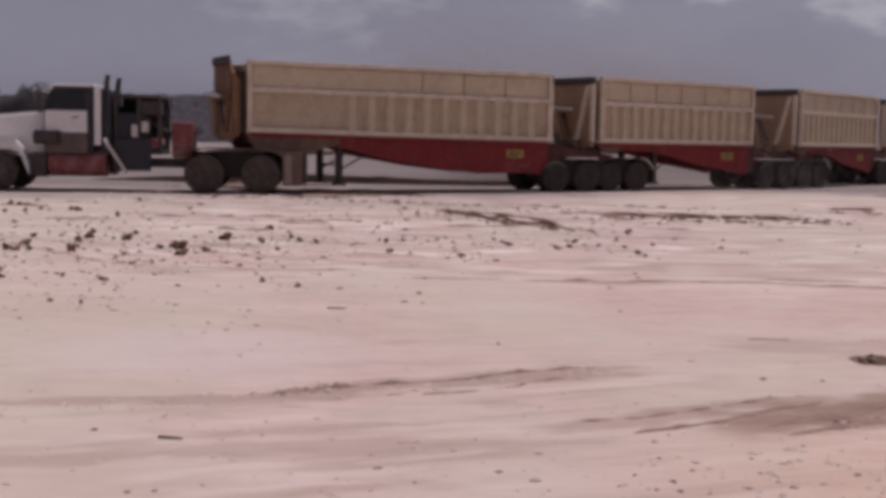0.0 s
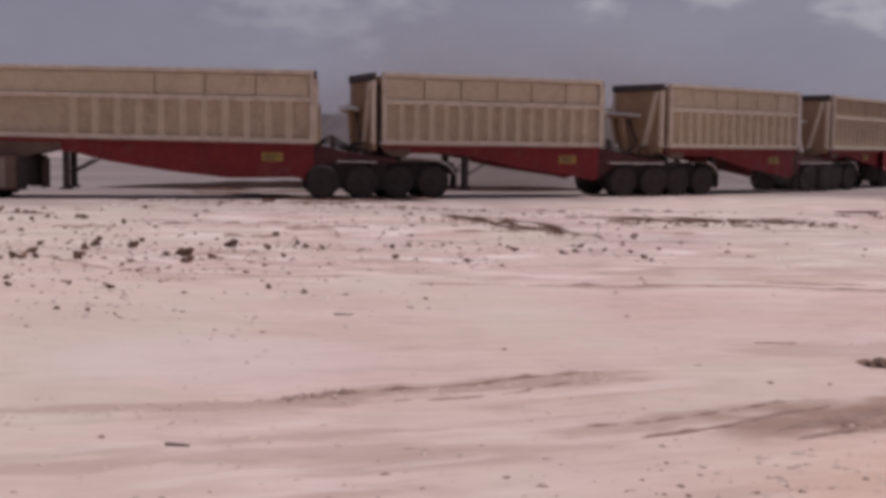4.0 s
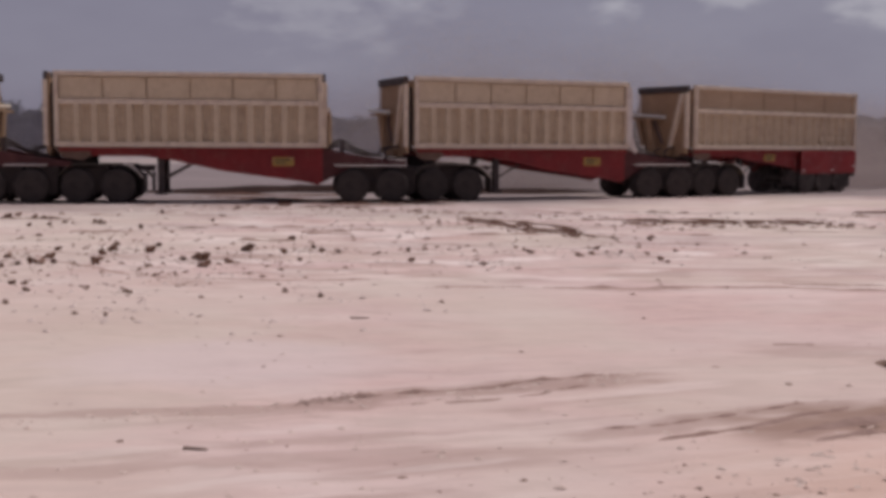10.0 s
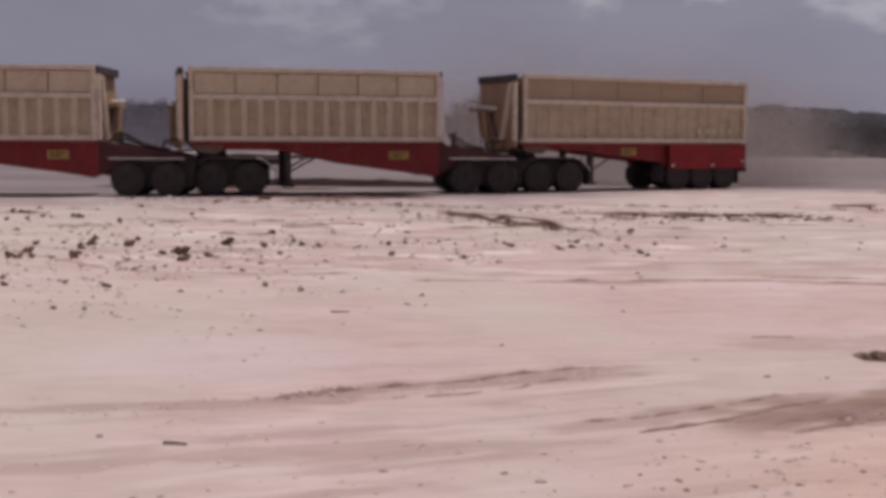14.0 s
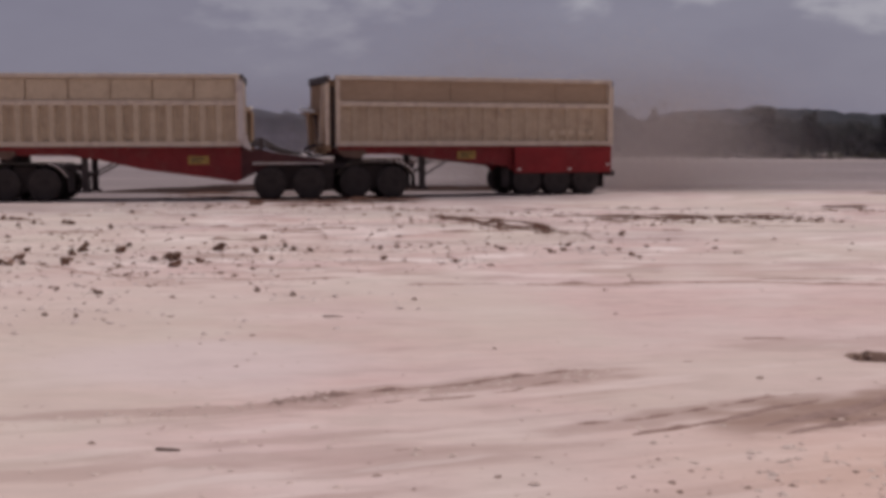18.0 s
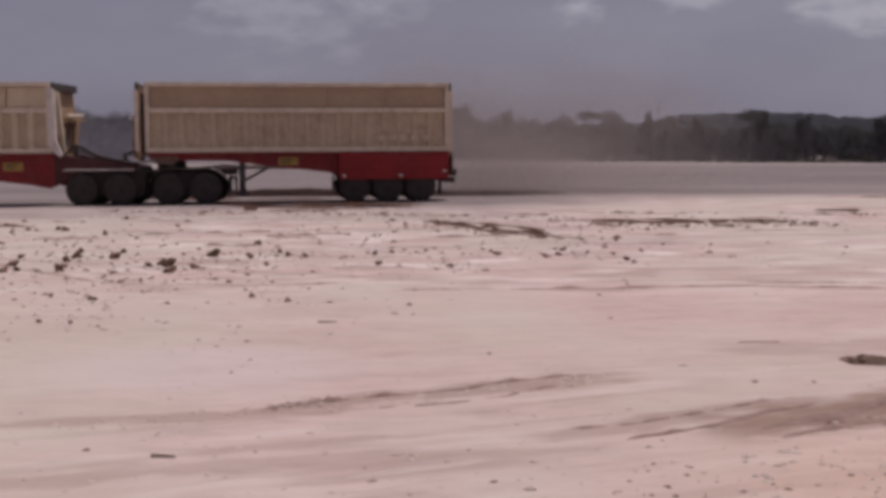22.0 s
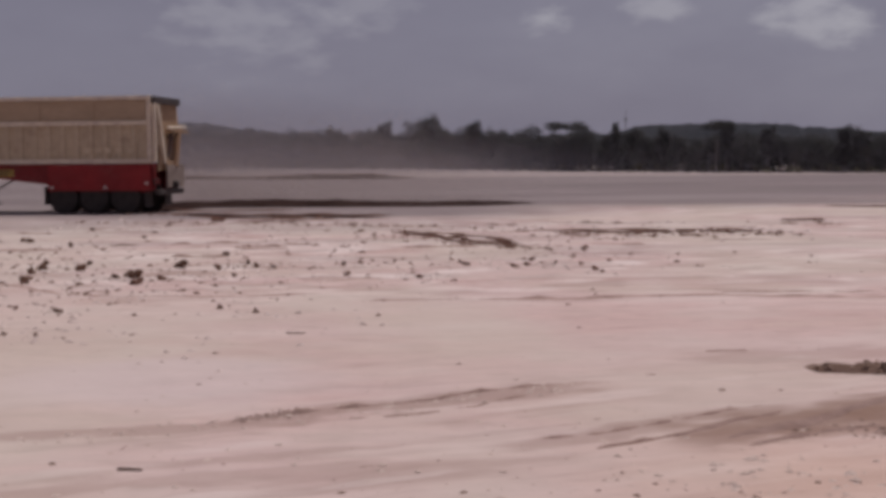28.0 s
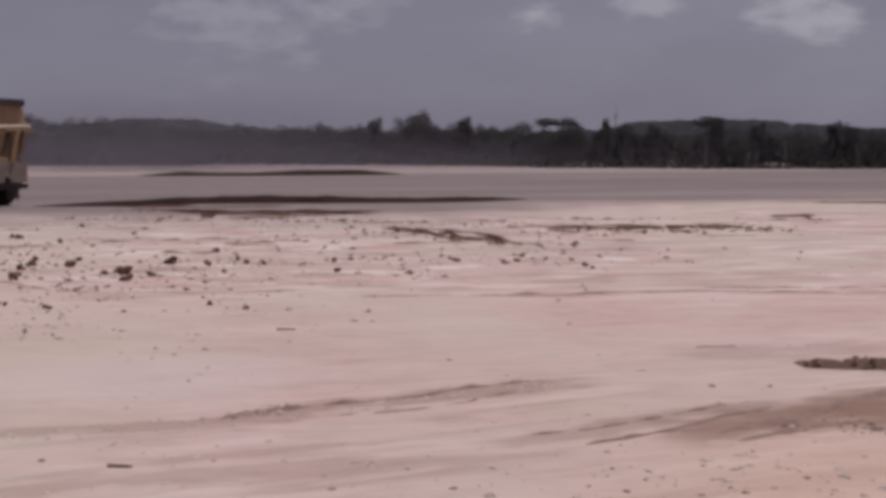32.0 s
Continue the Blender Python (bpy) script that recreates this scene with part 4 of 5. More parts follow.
def truck():
    """A long-nosed prime mover; its origin lies under the near side at the middle of the drive axles, x running to the rear."""
    t = thing("prime_mover", "white long-nosed prime mover with dark cab", "truck")
    # bonnet, tapering to the nose
    hood = [(-7.45, 1.15), (-7.50, 1.75), (-7.25, 2.10), (-5.0, 2.32), (-4.98, 1.05), (-6.1, 1.0)]
    bm = prism(bmesh.new(), hood, 0.42, 2.08)
    bmesh.ops.bevel(bm, geom=list(bm.edges), offset=0.08, segments=3, affect="EDGES")
    part("bonnet", bm, truck_white, t)
    part("grille", bx(-7.56, -7.48, 0.6, 1.9, 1.05, 1.95, bevel=0.03), chrome_rod, t)
    part("bumper", bx(-7.85, -7.55, 0.15, 2.35, 0.5, 0.85, bevel=0.05), truck_white, t)
    for y in (-0.02, 1.92):
        part("front_mudguard", arch(bmesh.new(), -7.25, -5.42, 1.46, 0.72, y, y + 0.6, 0.26), truck_white, t)
        part("headlight", bx(-7.55, -7.45, y + 0.1, y + 0.5, 1.15, 1.4, bevel=0.03), chrome_rod, t)
    # cab
    cab = [(-5.02, 1.05), (-5.02, 2.35), (-4.78, 3.00), (-3.62, 3.02), (-3.62, 1.05)]
    bm = prism(bmesh.new(), cab, 0.12, 2.38)
    bmesh.ops.bevel(bm, geom=list(bm.edges), offset=0.05, segments=2, affect="EDGES")
    part("cab", bm, truck_dark, t)
    part("roof", bx(-4.80, -3.60, 0.14, 2.36, 3.00, 3.08, bevel=0.035), truck_white, t, "white cab roof")
    part("visor", prism(bmesh.new(), [(-5.06, 2.88), (-4.74, 2.99), (-4.74, 2.94), (-5.03, 2.83)], 0.14, 2.36), truck_white, t)
    for y0, y1 in ((0.085, 0.118), (2.382, 2.415)):
        door = part("door", bx(-4.98, -3.80, y0, y1, 1.70, 2.32, bevel=0.01), truck_white, t, "white cab door panel")
        part("door_foot", bx(-4.98, -3.80, y0, y1, 1.12, 1.685, bevel=0.01), door_dust, door, "dust-browned lower door")
        part("door_window", prism(bmesh.new(), [(-4.86, 2.36), (-4.70, 2.88), (-3.90, 2.90), (-3.90, 2.36)], y0, y1), glass, door)
        part("door_handle", bx(-4.2, -4.02, y0 - 0.02, y0, 2.12, 2.16), dark_steel, door)
        part("mirror", bx(-5.10, -4.98, y0 - 0.30 if y0 < 1 else y1 + 0.06, y0 - 0.06 if y0 < 1 else y1 + 0.30, 2.25, 2.75, bevel=0.02), dark_steel, t)
    part("windscreen", prism(bmesh.new(), [(-5.05, 2.38), (-4.81, 2.96), (-4.78, 2.94), (-5.02, 2.36)], 0.28, 2.22), glass, t)
    part("air_intake", rd((-5.25, 0.18, 1.55), (-4.55, 0.02, 1.55), 0.20, 18), dark_steel, t)
    part("cab_corner_strip", bx(-3.60, -3.42, 0.10, 0.20, 1.35, 3.02, bevel=0.01), truck_white, t, "pale strip at the cab's rear corner")
    part("headboard", bx(-3.40, -3.22, 0.2, 2.3, 1.1, 2.95, bevel=0.02), truck_dark, t)
    # stacks, tanks, rack behind the cab
    for y in (0.30, 2.05):
        stack = part("exhaust_stack", rd((-3.28, y, 1.1), (-3.28, y, 3.15), 0.08, 14), dark_steel, t)
        part("muffler", rd((-3.28, y, 1.5), (-3.28, y, 2.5), 0.14, 14), truck_dark, stack)
        part("stack_tip", rd((-3.28, y, 3.12), (-3.24, y, 3.36), 0.075, 14), dark_steel, stack)
    rack = part("equipment_rack", bx(-3.15, -1.75, 0.35, 2.15, 1.1, 1.25), truck_dark, t)
    for x in (-3.1, -2.45, -1.85):
        for y in (0.38, 2.02):
            part("rack_post", bx(x, x + 0.1, y, y + 0.1, 1.25, 2.75 if x > -3 else 2.9), dark_steel, rack)
    part("rack_panel", bx(-3.12, -1.85, 1.9, 1.96, 1.1, 2.72), truck_dark, rack, "dark panel behind the rack")
    part("rack_top", bx(-3.15, -1.75, 0.35, 2.15, 2.72, 2.82, bevel=0.01), dark_steel, rack)
    part("oil_tank", bx(-3.05, -2.2, 0.42, 2.0, 1.25, 2.3, bevel=0.06), truck_dark, rack)
    part("side_locker", bx(-3.1, -2.05, 0.25, 0.45, 0.62, 1.55, bevel=0.03), truck_dark, rack)
    part("cooler", bx(-2.35, -1.8, 0.45, 1.2, 2.25, 2.65, bevel=0.03), dark_steel, rack)
    part("white_canister", rd((-2.2, 0.32, 1.75), (-2.2, 0.32, 2.05), 0.11, 14), white_steel, rack, "small white canister")
    part("air_tank", rd((-2.0, 0.36, 1.42), (-2.0, 2.1, 1.42), 0.16, 16), maroon, rack, "dull red air tank")
    for k in range(3):
        part("hose", rod(rd((-2.15 + 0.18 * k, 0.5, 2.1 - 0.12 * k), (-1.45 + 0.1 * k, 0.75, 1.55), 0.03, 8), (-1.45 + 0.1 * k, 0.75, 1.55), (-0.7, 0.9, 1.85), 0.03, 8), dark_steel, rack)
    part("pale_filter", rd((-2.5, 0.30, 1.6), (-2.5, 0.30, 1.95), 0.09, 14), white_steel, rack, "small pale filter bowl")
    part("axle_plate", bx(-1.25, 1.80, 0.68, 0.76, 0.45, 1.22, bevel=0.02), dark_steel, t)
    part("red_coupling_box", bx(-1.58, -0.98, 0.4, 1.6, 1.02, 2.05, bevel=0.08), maroon, t, "dull red hydraulic box")
    part("fuel_tank", rd((-4.9, 0.45, 0.82), (-3.3, 0.45, 0.82), 0.38, 24), maroon, t, "dusty maroon fuel tank")
    part("fuel_tank", rd((-4.9, 2.05, 0.82), (-3.3, 2.05, 0.82), 0.38, 24), maroon, t)
    part("step", bx(-5.25, -4.95, 0.05, 0.5, 0.42, 0.50), dark_steel, t)
    part("strut", rd((-3.35, 0.12, 1.55), (-2.7, 0.12, 0.55), 0.05, 10), white_steel, t, "slanting pale strut")
    part("ladder_box", bx(-5.35, -4.95, 0.08, 0.5, 0.45, 1.1, bevel=0.02), dark_steel, t)
    # frame, fifth wheel, guards
    for y in (0.80, 1.60):
        part("frame_rail", bx(-7.4, 1.5, y, y + 0.10, 0.72, 0.98, bevel=0.01), dark_steel, t)
    part("fifth_wheel", lathe_z(0.5, 1.02, 1.22, (0.1, 1.25)), dark_steel, t)
    for y in (0.0, 1.85):
        part("drive_mudguard", arch(bmesh.new(), -1.42, 1.82, 1.32, 0.28, y, y + 0.65), mud_brown, t)
        part("mudflap", bx(2.27, 2.31, y + 0.02, y + 0.62, 0.24, 1.16), dark_steel if y < 1 else mud_brown, t, "mud-caked flap behind the drive wheels")
        e = y if y < 1 else y + 0.61
        guard = part("rear_guard_panel", bx(1.66, 2.24, e, e + 0.04, 0.26, 1.24, bevel=0.012), mud_brown, t, "mud-browned guard panel behind the drive wheels")
        for k in range(2):
            part("guard_slat", bx(1.72 + 0.27 * k, 1.92 + 0.27 * k, e - 0.012 if y < 1 else e + 0.04, e if y < 1 else e + 0.052, 0.32, 1.16), mud_brown if k else mud_pale, guard)
    part("rear_plate", bx(2.12, 2.20, 0.12, 2.38, 0.34, 1.18, bevel=0.015), dark_steel, t, "dark plate across the chassis end")
    # the forward body stands on a long wheelbase
    for ob in list(t.children) + [q for c in t.children for q in c.children]:
        for v in ob.data.vertices:
            if v.co.x < -1.6:
                v.co.x -= 0.10
    add_wheels(t, (-0.60, 1.02), 0.58)
    ax = wheelset(t, "steer_wheelset", single=True, radius=0.58)
    ax.matrix_basis = pose(-6.42, WIDE / 2, 0.58)
    SPINS.append((ax, -6.42, t, 0.58))
    return t


# how each trailer's front corner runs: time span, then x, y and heading as powers of the span's -1..1
RUNS = [
    None,           # the leading trailer draws the second one: its run follows from that
    ((0, 17), [-9.208, -13.756, 1.216, -0.477, -0.314], [34.296, -1.403, 3.391, -0.482, -0.123], [11.08, -19.24, 5.44, -0.15, -1.21], 7.88),
    ((0, 25), [-4.867, -19.361, -0.079, 0.386, 0.672], [35.29, -2.467, 6.776, -0.729, 0.15], [17.9, -31.5, 3.16, 5.51, 0.66], 7.82),
    ((0, 32), [0.303, -23.145, -1.736, 1.527, 1.182], [37.258, -4.756, 11.53, 0.062, 0.053], [23.86, -39.49, -6.76, -2.99, -1.37], 9.80),
]


LONG = [10.35] + [r[4] for r in RUNS[1:]]
LEAD_GAP, LEAD_SIDE = 2.15, 0.25     # clear length behind the leading tub, and how far it runs off the second one's line


def run_pose(k, t):
    if k == 0:
        x, y, _ = run_pose(1, t)
        a = 4.0 + 22.0 * math.exp(-max(t, 0.0) / 2.9)      # it swings in behind the prime mover
        c, s = math.cos(radians(a)), math.sin(radians(a))
        u = LONG[0] + LEAD_GAP
        return x - u * c + LEAD_SIDE * s, y - u * s - LEAD_SIDE * c, a
    (a, b), px, py, ph, _ = RUNS[k]
    s = (2 * t - a - b) / (b - a)
    c = max(-1.0, min(1.0, s))
    val = [sum(q * c ** i for i, q in enumerate(p)) + (s - c) * sum(i * q * c ** (i - 1) for i, q in enumerate(p) if i) for p in (px, py)]
    late = max(0.0, t - 24.0) ** 2 if k == 3 else 0.0      # it draws away faster at the end
    return val[0] - 0.0135 * late, val[1] + 0.03 * late, sum(q * c ** i for i, q in enumerate(ph))


def on(k, t, u, v=WIDE / 2):
    """A point of trailer k: u metres back from its front, v metres in from its near side."""
    x, y, a = run_pose(k, t)
    c, s = math.cos(radians(a)), math.sin(radians(a))
    return Vector((x + u * c - v * s, y + u * s + v * c, 0))


cream_label = "cream side-tipping trailer on a dusty red frame"
trailers = [
    trailer("long cream side-tipping trailer on a dusty red frame, leading", LONG[0], 7, 16, LONG[0] - 1.25, False, 0.27, True),
    trailer(cream_label, LONG[1], 6, 15, LONG[1] - 1.2, False),
    trailer(cream_label, LONG[2], 6, 15, LONG[2] - 1.3, False),
    trailer("last cream side-tipping trailer, red skirt over its wheels", LONG[3], 5, 19, 4.5, True),
]
# the leading tub is a little shallower at its front
for ob in trailers[0].children:
    if ob.name.split(".")[0] in ("wheelset", "landing_leg", "leg_brace", "leg_crossbar"):
        continue
    for v in ob.data.vertices:
        low = min(1.0, max(0.0, (3.9 - v.co.z) / 2.2))
        v.co.z += (0.16 * low - 0.03) * max(0.0, 1 - v.co.x / LONG[0]) * min(1.0, max(0.0, (v.co.z - 0.4) / 0.5))
z0, z1, u = 1.76, 3.82, LONG[2]
part("rear_flange", prism(bmesh.new(), [(u - 0.06, z1 - 0.1), (u + 0.10, z1 - 0.1), (u + 0.14, z0 + 0.35), (u + 0.34, z0 - 0.12), (u + 0.30, z0 - 0.22), (u + 0.02, z0 - 0.02), (u - 0.06, z0 + 0.2)], -0.03, 0.09), white_steel, trailers[2], "dusty white flange on the tub's rear corner")
dollies = [dolly() for _ in range(3)]
mover = truck()


def trailer_at(k, t):
    x, y, a = run_pose(k, t)
    return pose(x, y, 0, 0, 0, a)


def dolly_at(k, t):
    """The dolly under the front of trailer k + 1, drawn by the tail of trailer k."""
    pin = on(k + 1, t, 0.98 if k else 0.85)
    a = radians(0.5 * (run_pose(k, t)[2] + run_pose(k + 1, t)[2]))
    c, s = math.cos(a), math.sin(a)
    o = pin - Vector((1.25 * c - 1.25 * s, 1.25 * s + 1.25 * c, 0))
    return pose(o.x, o.y, 0, 0, 0, math.degrees(a))


def mover_at(t):
    a = 4.5 - 2.0 * min(max(t, 0.0), 3.5)
    pin = on(0, t, -0.1)
    c, s = math.cos(radians(a)), math.sin(radians(a))
    o = pin - Vector((0.1 * c - 1.25 * s, 0.1 * s + 1.25 * c, 0))
    return pose(o.x, o.y, 0, 0, 0, a)


# ---- the wood at the edge of the pad ----
EDGE = [(-75, 340), (-40, 370), (-25, 380), (-13, 365), (-5, 284), (3, 215), (9, 167), (17, 143), (24, 136), (45, 150), (75, 200)]


def edge_far(az):
    for (a, d), (b, e) in zip(EDGE, EDGE[1:]):
        if a <= az <= b:
            return d + (e - d) * (az - a) / (b - a)
    return EDGE[-1][1]


def leaf_cloud(bm_data, centre, spread, count, size, rr):
    """Small tilted leaf sprays gathered round a centre, thinner towards the outside."""
    verts, faces = bm_data
    for _ in range(count):
        d = Vector((rr.gauss(0, 1), rr.gauss(0, 1), rr.gauss(0, 1))).normalized() * (rr.random() ** 0.5)
        p = Vector(centre) + Vector((d.x * spread[0], d.y * spread[1], d.z * spread[2]))
        s = size * rr.uniform(0.5, 1.2)
        m = Euler((rr.uniform(-1, 1), rr.uniform(-1, 1), rr.uniform(0, 6.3))).to_matrix()
        i = len(verts)
        for q in ((-1, -0.35, 0), (0.2, -0.6, 0.12), (1, 0.1, 0), (0.1, 0.6, -0.1)):
            verts.append(tuple(p + m @ (Vector(q) * s)))
        faces.append((i, i + 1, i + 2, i + 3))


def mesh_of(name, data, material):
    me = bpy.data.meshes.new(name)
    me.from_pydata(data[0], [], data[1])
    me.materials.append(material)
    return me


def tree(seed, high, wide, style):
    rr = random.Random(seed)
    t = thing("tree", {"round": "dark green broad-crowned tree at the pad's edge", "tall": "tall slim dark tree above the scrub", "bare": "nearly bare leaning tree trunk", "umbrella": "flat-topped dark tree on a bare trunk"}[style], "tree", "trees at the edge of the pad")
    bm = bmesh.new()
    top = high * (0.62 if style != "bare" else 0.98)
    bend = rr.uniform(-0.04, 0.04) * high
    pts = [Vector((bend * (i / 5) ** 2, 0.3 * bend * (i / 5), top * i / 5)) for i in range(6)]
    r0 = (0.014 if style == "bare" else 0.028) * high
    for i in range(5):
        rod(bm, pts[i], pts[i + 1], r0 * (1 - i * 0.14), 8, r0 * (1 - (i + 1) * 0.14))
    tips = []
    for k in range(9 if style != "bare" else 5):
        b = pts[rr.randint(2, 5)]
        a = rr.uniform(0, 6.3)
        reach = wide * rr.uniform(0.25, 0.5) * (0.35 if style == "bare" else 1)
        e = b + Vector((math.cos(a) * reach, math.sin(a) * reach, high * rr.uniform(0.08, 0.26)))
        rod(bm, b, e, r0 * 0.35, 5, r0 * 0.12)
        tips.append(e)
    part("trunk", bm, bark, t)
    data = ([], [])
    tips.append(pts[-1] + Vector((0, 0, high * 0.15)))
    for e in tips:
        if style == "bare":
            leaf_cloud(data, e, (wide * 0.06,) * 2 + (high * 0.03,), 14, 0.015 * high, rr)
        elif style == "tall":
            leaf_cloud(data, (e.x * 0.6, e.y * 0.6, e.z), (wide * 0.22, wide * 0.22, high * 0.12), 190, 0.02 * high, rr)
        elif style == "umbrella":
            leaf_cloud(data, (e.x, e.y, high * rr.uniform(0.82, 0.93)), (wide * 0.24, wide * 0.24, high * 0.06), 190, 0.02 * high, rr)
        else:
            leaf_cloud(data, e, (wide * 0.24, wide * 0.24, high * 0.13), 200, 0.022 * high, rr)
    if style in ("round", "tall"):
        leaf_cloud(data, (0, 0, high * 0.45), (wide * 0.40, wide * 0.40, high * 0.40), 700, 0.026 * high, rr)
    peak = max(v[2] for v in data[0])
    data = ([(x, y, z * high / peak) for x, y, z in data[0]], data[1])
    crown = new("crown", mesh_of("crown", data, leaf))
    crown.parent = t
    return t


def place_tree(src, az, back, scale, turn):
    d = edge_far(az) + back
    return copy_thing(src, pose(d * math.sin(radians(az)), d * math.cos(radians(az)), -0.05, 0, 0, turn) @ Matrix.Scale(scale / src.scale[0], 4))


def build_wood():
    rr = random.Random(11)
    kinds = [tree(21, 6, 3.6, "round"), tree(22, 6, 4.6, "round"), tree(23, 6, 2.6, "tall"), tree(24, 6, 4.4, "umbrella"), tree(25, 6, 2.0, "bare"), tree(26, 6, 4.0, "round"), tree(27, 6, 2.2, "tall")]
    for k, src in enumerate(kinds):
        az = -33 - 2.6 * k
        d = edge_far(az) + 3
        src.matrix_basis = pose(d * math.sin(radians(az)), d * math.cos(radians(az)), -0.05) @ Matrix.Scale(d * 0.03 / 6, 4)
    # the trees that stand out of the line: bearing, top's elevation, kind
    stand = [(0.2, 2.1, 2), (2.1, 2.45, 0), (2.7, 2.05, 5), (4.6, 2.15, 2), (6.8, 1.85, 1), (9.0, 2.05, 3), (9.8, 1.85, 5), (12.0, 2.25, 4), (11.5, 1.95, 6), (13.9, 1.7, 6), (16.3, 2.0, 3),
             (16.8, 1.95, 2), (18.7, 1.8, 6), (22.2, 1.75, 2), (23.2, 1.6, 0), (-11.3, 1.95, 1), (-13.4, 1.8, 0), (-8.9, 1.85, 5), (-4.3, 1.7, 1), (-2.1, 1.85, 0), (-20.5, 2.5, 1), (-19, 2.3, 5), (-17, 2.25, 0), (-22.5, 2.4, 2), (-15.6, 2.2, 5), (-21.6, 2.3, 5), (-18.1, 2.35, 1)]
    for az, el, k in stand:
        d = edge_far(az)
        place_tree(kinds[k], az, 13.0 if k == 4 else 1.0, (1.6 + d * math.tan(radians(el))) / 6.0 * rr.uniform(0.97, 1.0), rr.uniform(0, 360))
    az = -30.0
    while az < 34:
        d = edge_far(az)
        k = rr.choice((0, 1, 5, 0, 1, 5, 6))
        place_tree(kinds[k], az, rr.uniform(1, 9), (1.6 + d * math.tan(radians(rr.uniform(1.25, 1.75) - (0.25 if az > 13 else -0.4 if az < -11 else -0.14 if az < 6 else 0)))) / 6.0, rr.uniform(0, 360))
        az += rr.uniform(0.45, 0.8)
    # the close undergrowth between and behind them
    data = ([], [])
    az = -72.0
    while az < 72:
        d = edge_far(az)
        h = 1.6 + d * math.tan(radians((1.85 if az < -11 else 1.55 if az < 5 else 1.42 if az < 13 else 1.2) + 0.30 * noise.noise((az * 0.35, 3, 0)) + 0.2 * noise.noise((az * 1.7, 8, 0))))
        q = d + rr.uniform(3, 12)
        leaf_cloud(data, (q * math.sin(radians(az)), q * math.cos(radians(az)), h * 0.46), (d * 0.011, 3.0, h * 0.52), 230, 0.0014 * d + 0.08, rr)
        for low in range(2):
            leaf_cloud(data, ((q - 3 * low) * math.sin(radians(az + 0.1 * low)), (q - 3 * low) * math.cos(radians(az + 0.1 * low)), 0.004 * d), (d * 0.007, 1.5, 0.006 * d), 40, 0.0022 * d + 0.1, rr)
        az += 0.33
    tagged(new("undergrowth", mesh_of("undergrowth", data, leaf)), "dense dark scrub along the pad's edge", "scrub", kind="stuff")
    data = ([], [])
    az = -40.0
    while az < 45:
        d = edge_far(az) - rr.uniform(0.5, 2.5)
        leaf_cloud(data, (d * math.sin(radians(az)), d * math.cos(radians(az)), 0.3), (d * 0.006, 1.0, 0.003 * d + 0.25), 5, 0.0018 * d + 0.1, rr)
        az += rr.uniform(0.15, 0.7)
    tagged(new("dry_grass", mesh_of("dry_grass", data, leaf_dry)), "dry olive grass tufts before the scrub", "grass", kind="stuff")


build_wood()


HILLS = ((-17, 0.9), (-13.5, 1.7), (-11.5, 1.95), (-8.6, 1.9), (-6.5, 1.55), (-3, 1.2), (4, 1.1), (11, 1.25), (13.2, 1.66), (16, 1.70), (19.2, 1.66), (20.4, 1.45), (24, 1.2), (30, 1.0))


def build_hills():
    """Low wooded hills beyond the pad's edge: a canopy of rounded crowns over a gentle rise."""
    far, deep = 640.0, 9
    verts, faces, cols = [], [], 0
    az = HILLS[0][0]
    while az <= HILLS[-1][0]:
        for (a, e), (b, f) in zip(HILLS, HILLS[1:]):
            if a <= az <= b:
                w = (az - a) / (b - a)
                el = e + (f - e) * (w * w * (3 - 2 * w))
                break
        top = 1.7 + far * math.tan(radians(el))
        for j in range(deep):
            d = far - 90 + 110 * j / (deep - 1)
            u = min(1.0, j / (deep - 2)) ** 0.7
            z = top * u + (0.9 * noise.noise((az * 2.3, j * 1.7, 4)) + 0.6 * noise.noise((az * 6.0, j * 2.9, 9))) * (1 if j else 0)
            verts.append((d * math.sin(radians(az)), d * math.cos(radians(az)), z if j else -0.5))
        cols += 1
        az += 0.09
    for i in range(cols - 1):
        for j in range(deep - 1):
            q = i * deep + j
            faces.append((q, q + deep, q + deep + 1, q + 1))
    ob = tagged(new("hill", mesh_of("hill", (verts, faces), hill_mat)), "low dark wooded hills beyond the pad", "hill", kind="structure")
    ob.data.polygons.foreach_set("use_smooth", [True] * len(faces))


build_hills()


def dead_brush():
    """Bleached brushwood lying low before the scrub."""
    rr = random.Random(31)
    data = ([], [])
    for az in (8.9, 9.6, 10.0, 10.6, 11.2, 14.6, 16.1, 19.3, 19.9):
        d = edge_far(az) - 1.5
        leaf_cloud(data, (d * math.sin(radians(az)), d * math.cos(radians(az)), 0.5), (rr.uniform(0.4, 1.2), 0.5, rr.uniform(0.3, 0.6)), 14, 0.22, rr)
    tagged(new("dead_brush", mesh_of("dead_brush", data, brush_mat)), "bleached dead brushwood before the scrub", "brushwood", kind="stuff")


dead_brush()


# ---- loose things on the sand ----
def clod_mesh(seed, material, flat=0.7):
    bm = bmesh.new()
    bmesh.ops.create_icosphere(bm, subdivisions=2, radius=1.0)
    for v in bm.verts:
        k = 0.9 + 0.9 * noise.noise(v.co * 1.3 + Vector((seed * 7.1, 0, 0))) + 0.5 * noise.noise(v.co * 2.6 + Vector((0, seed * 3.3, 0)))
        v.co *= max(0.3, k)
        v.co.z *= flat
    me = bpy.data.meshes.new("clod")
    bm.to_mesh(me)
    bm.free()
    me.materials.append(material)
    return me


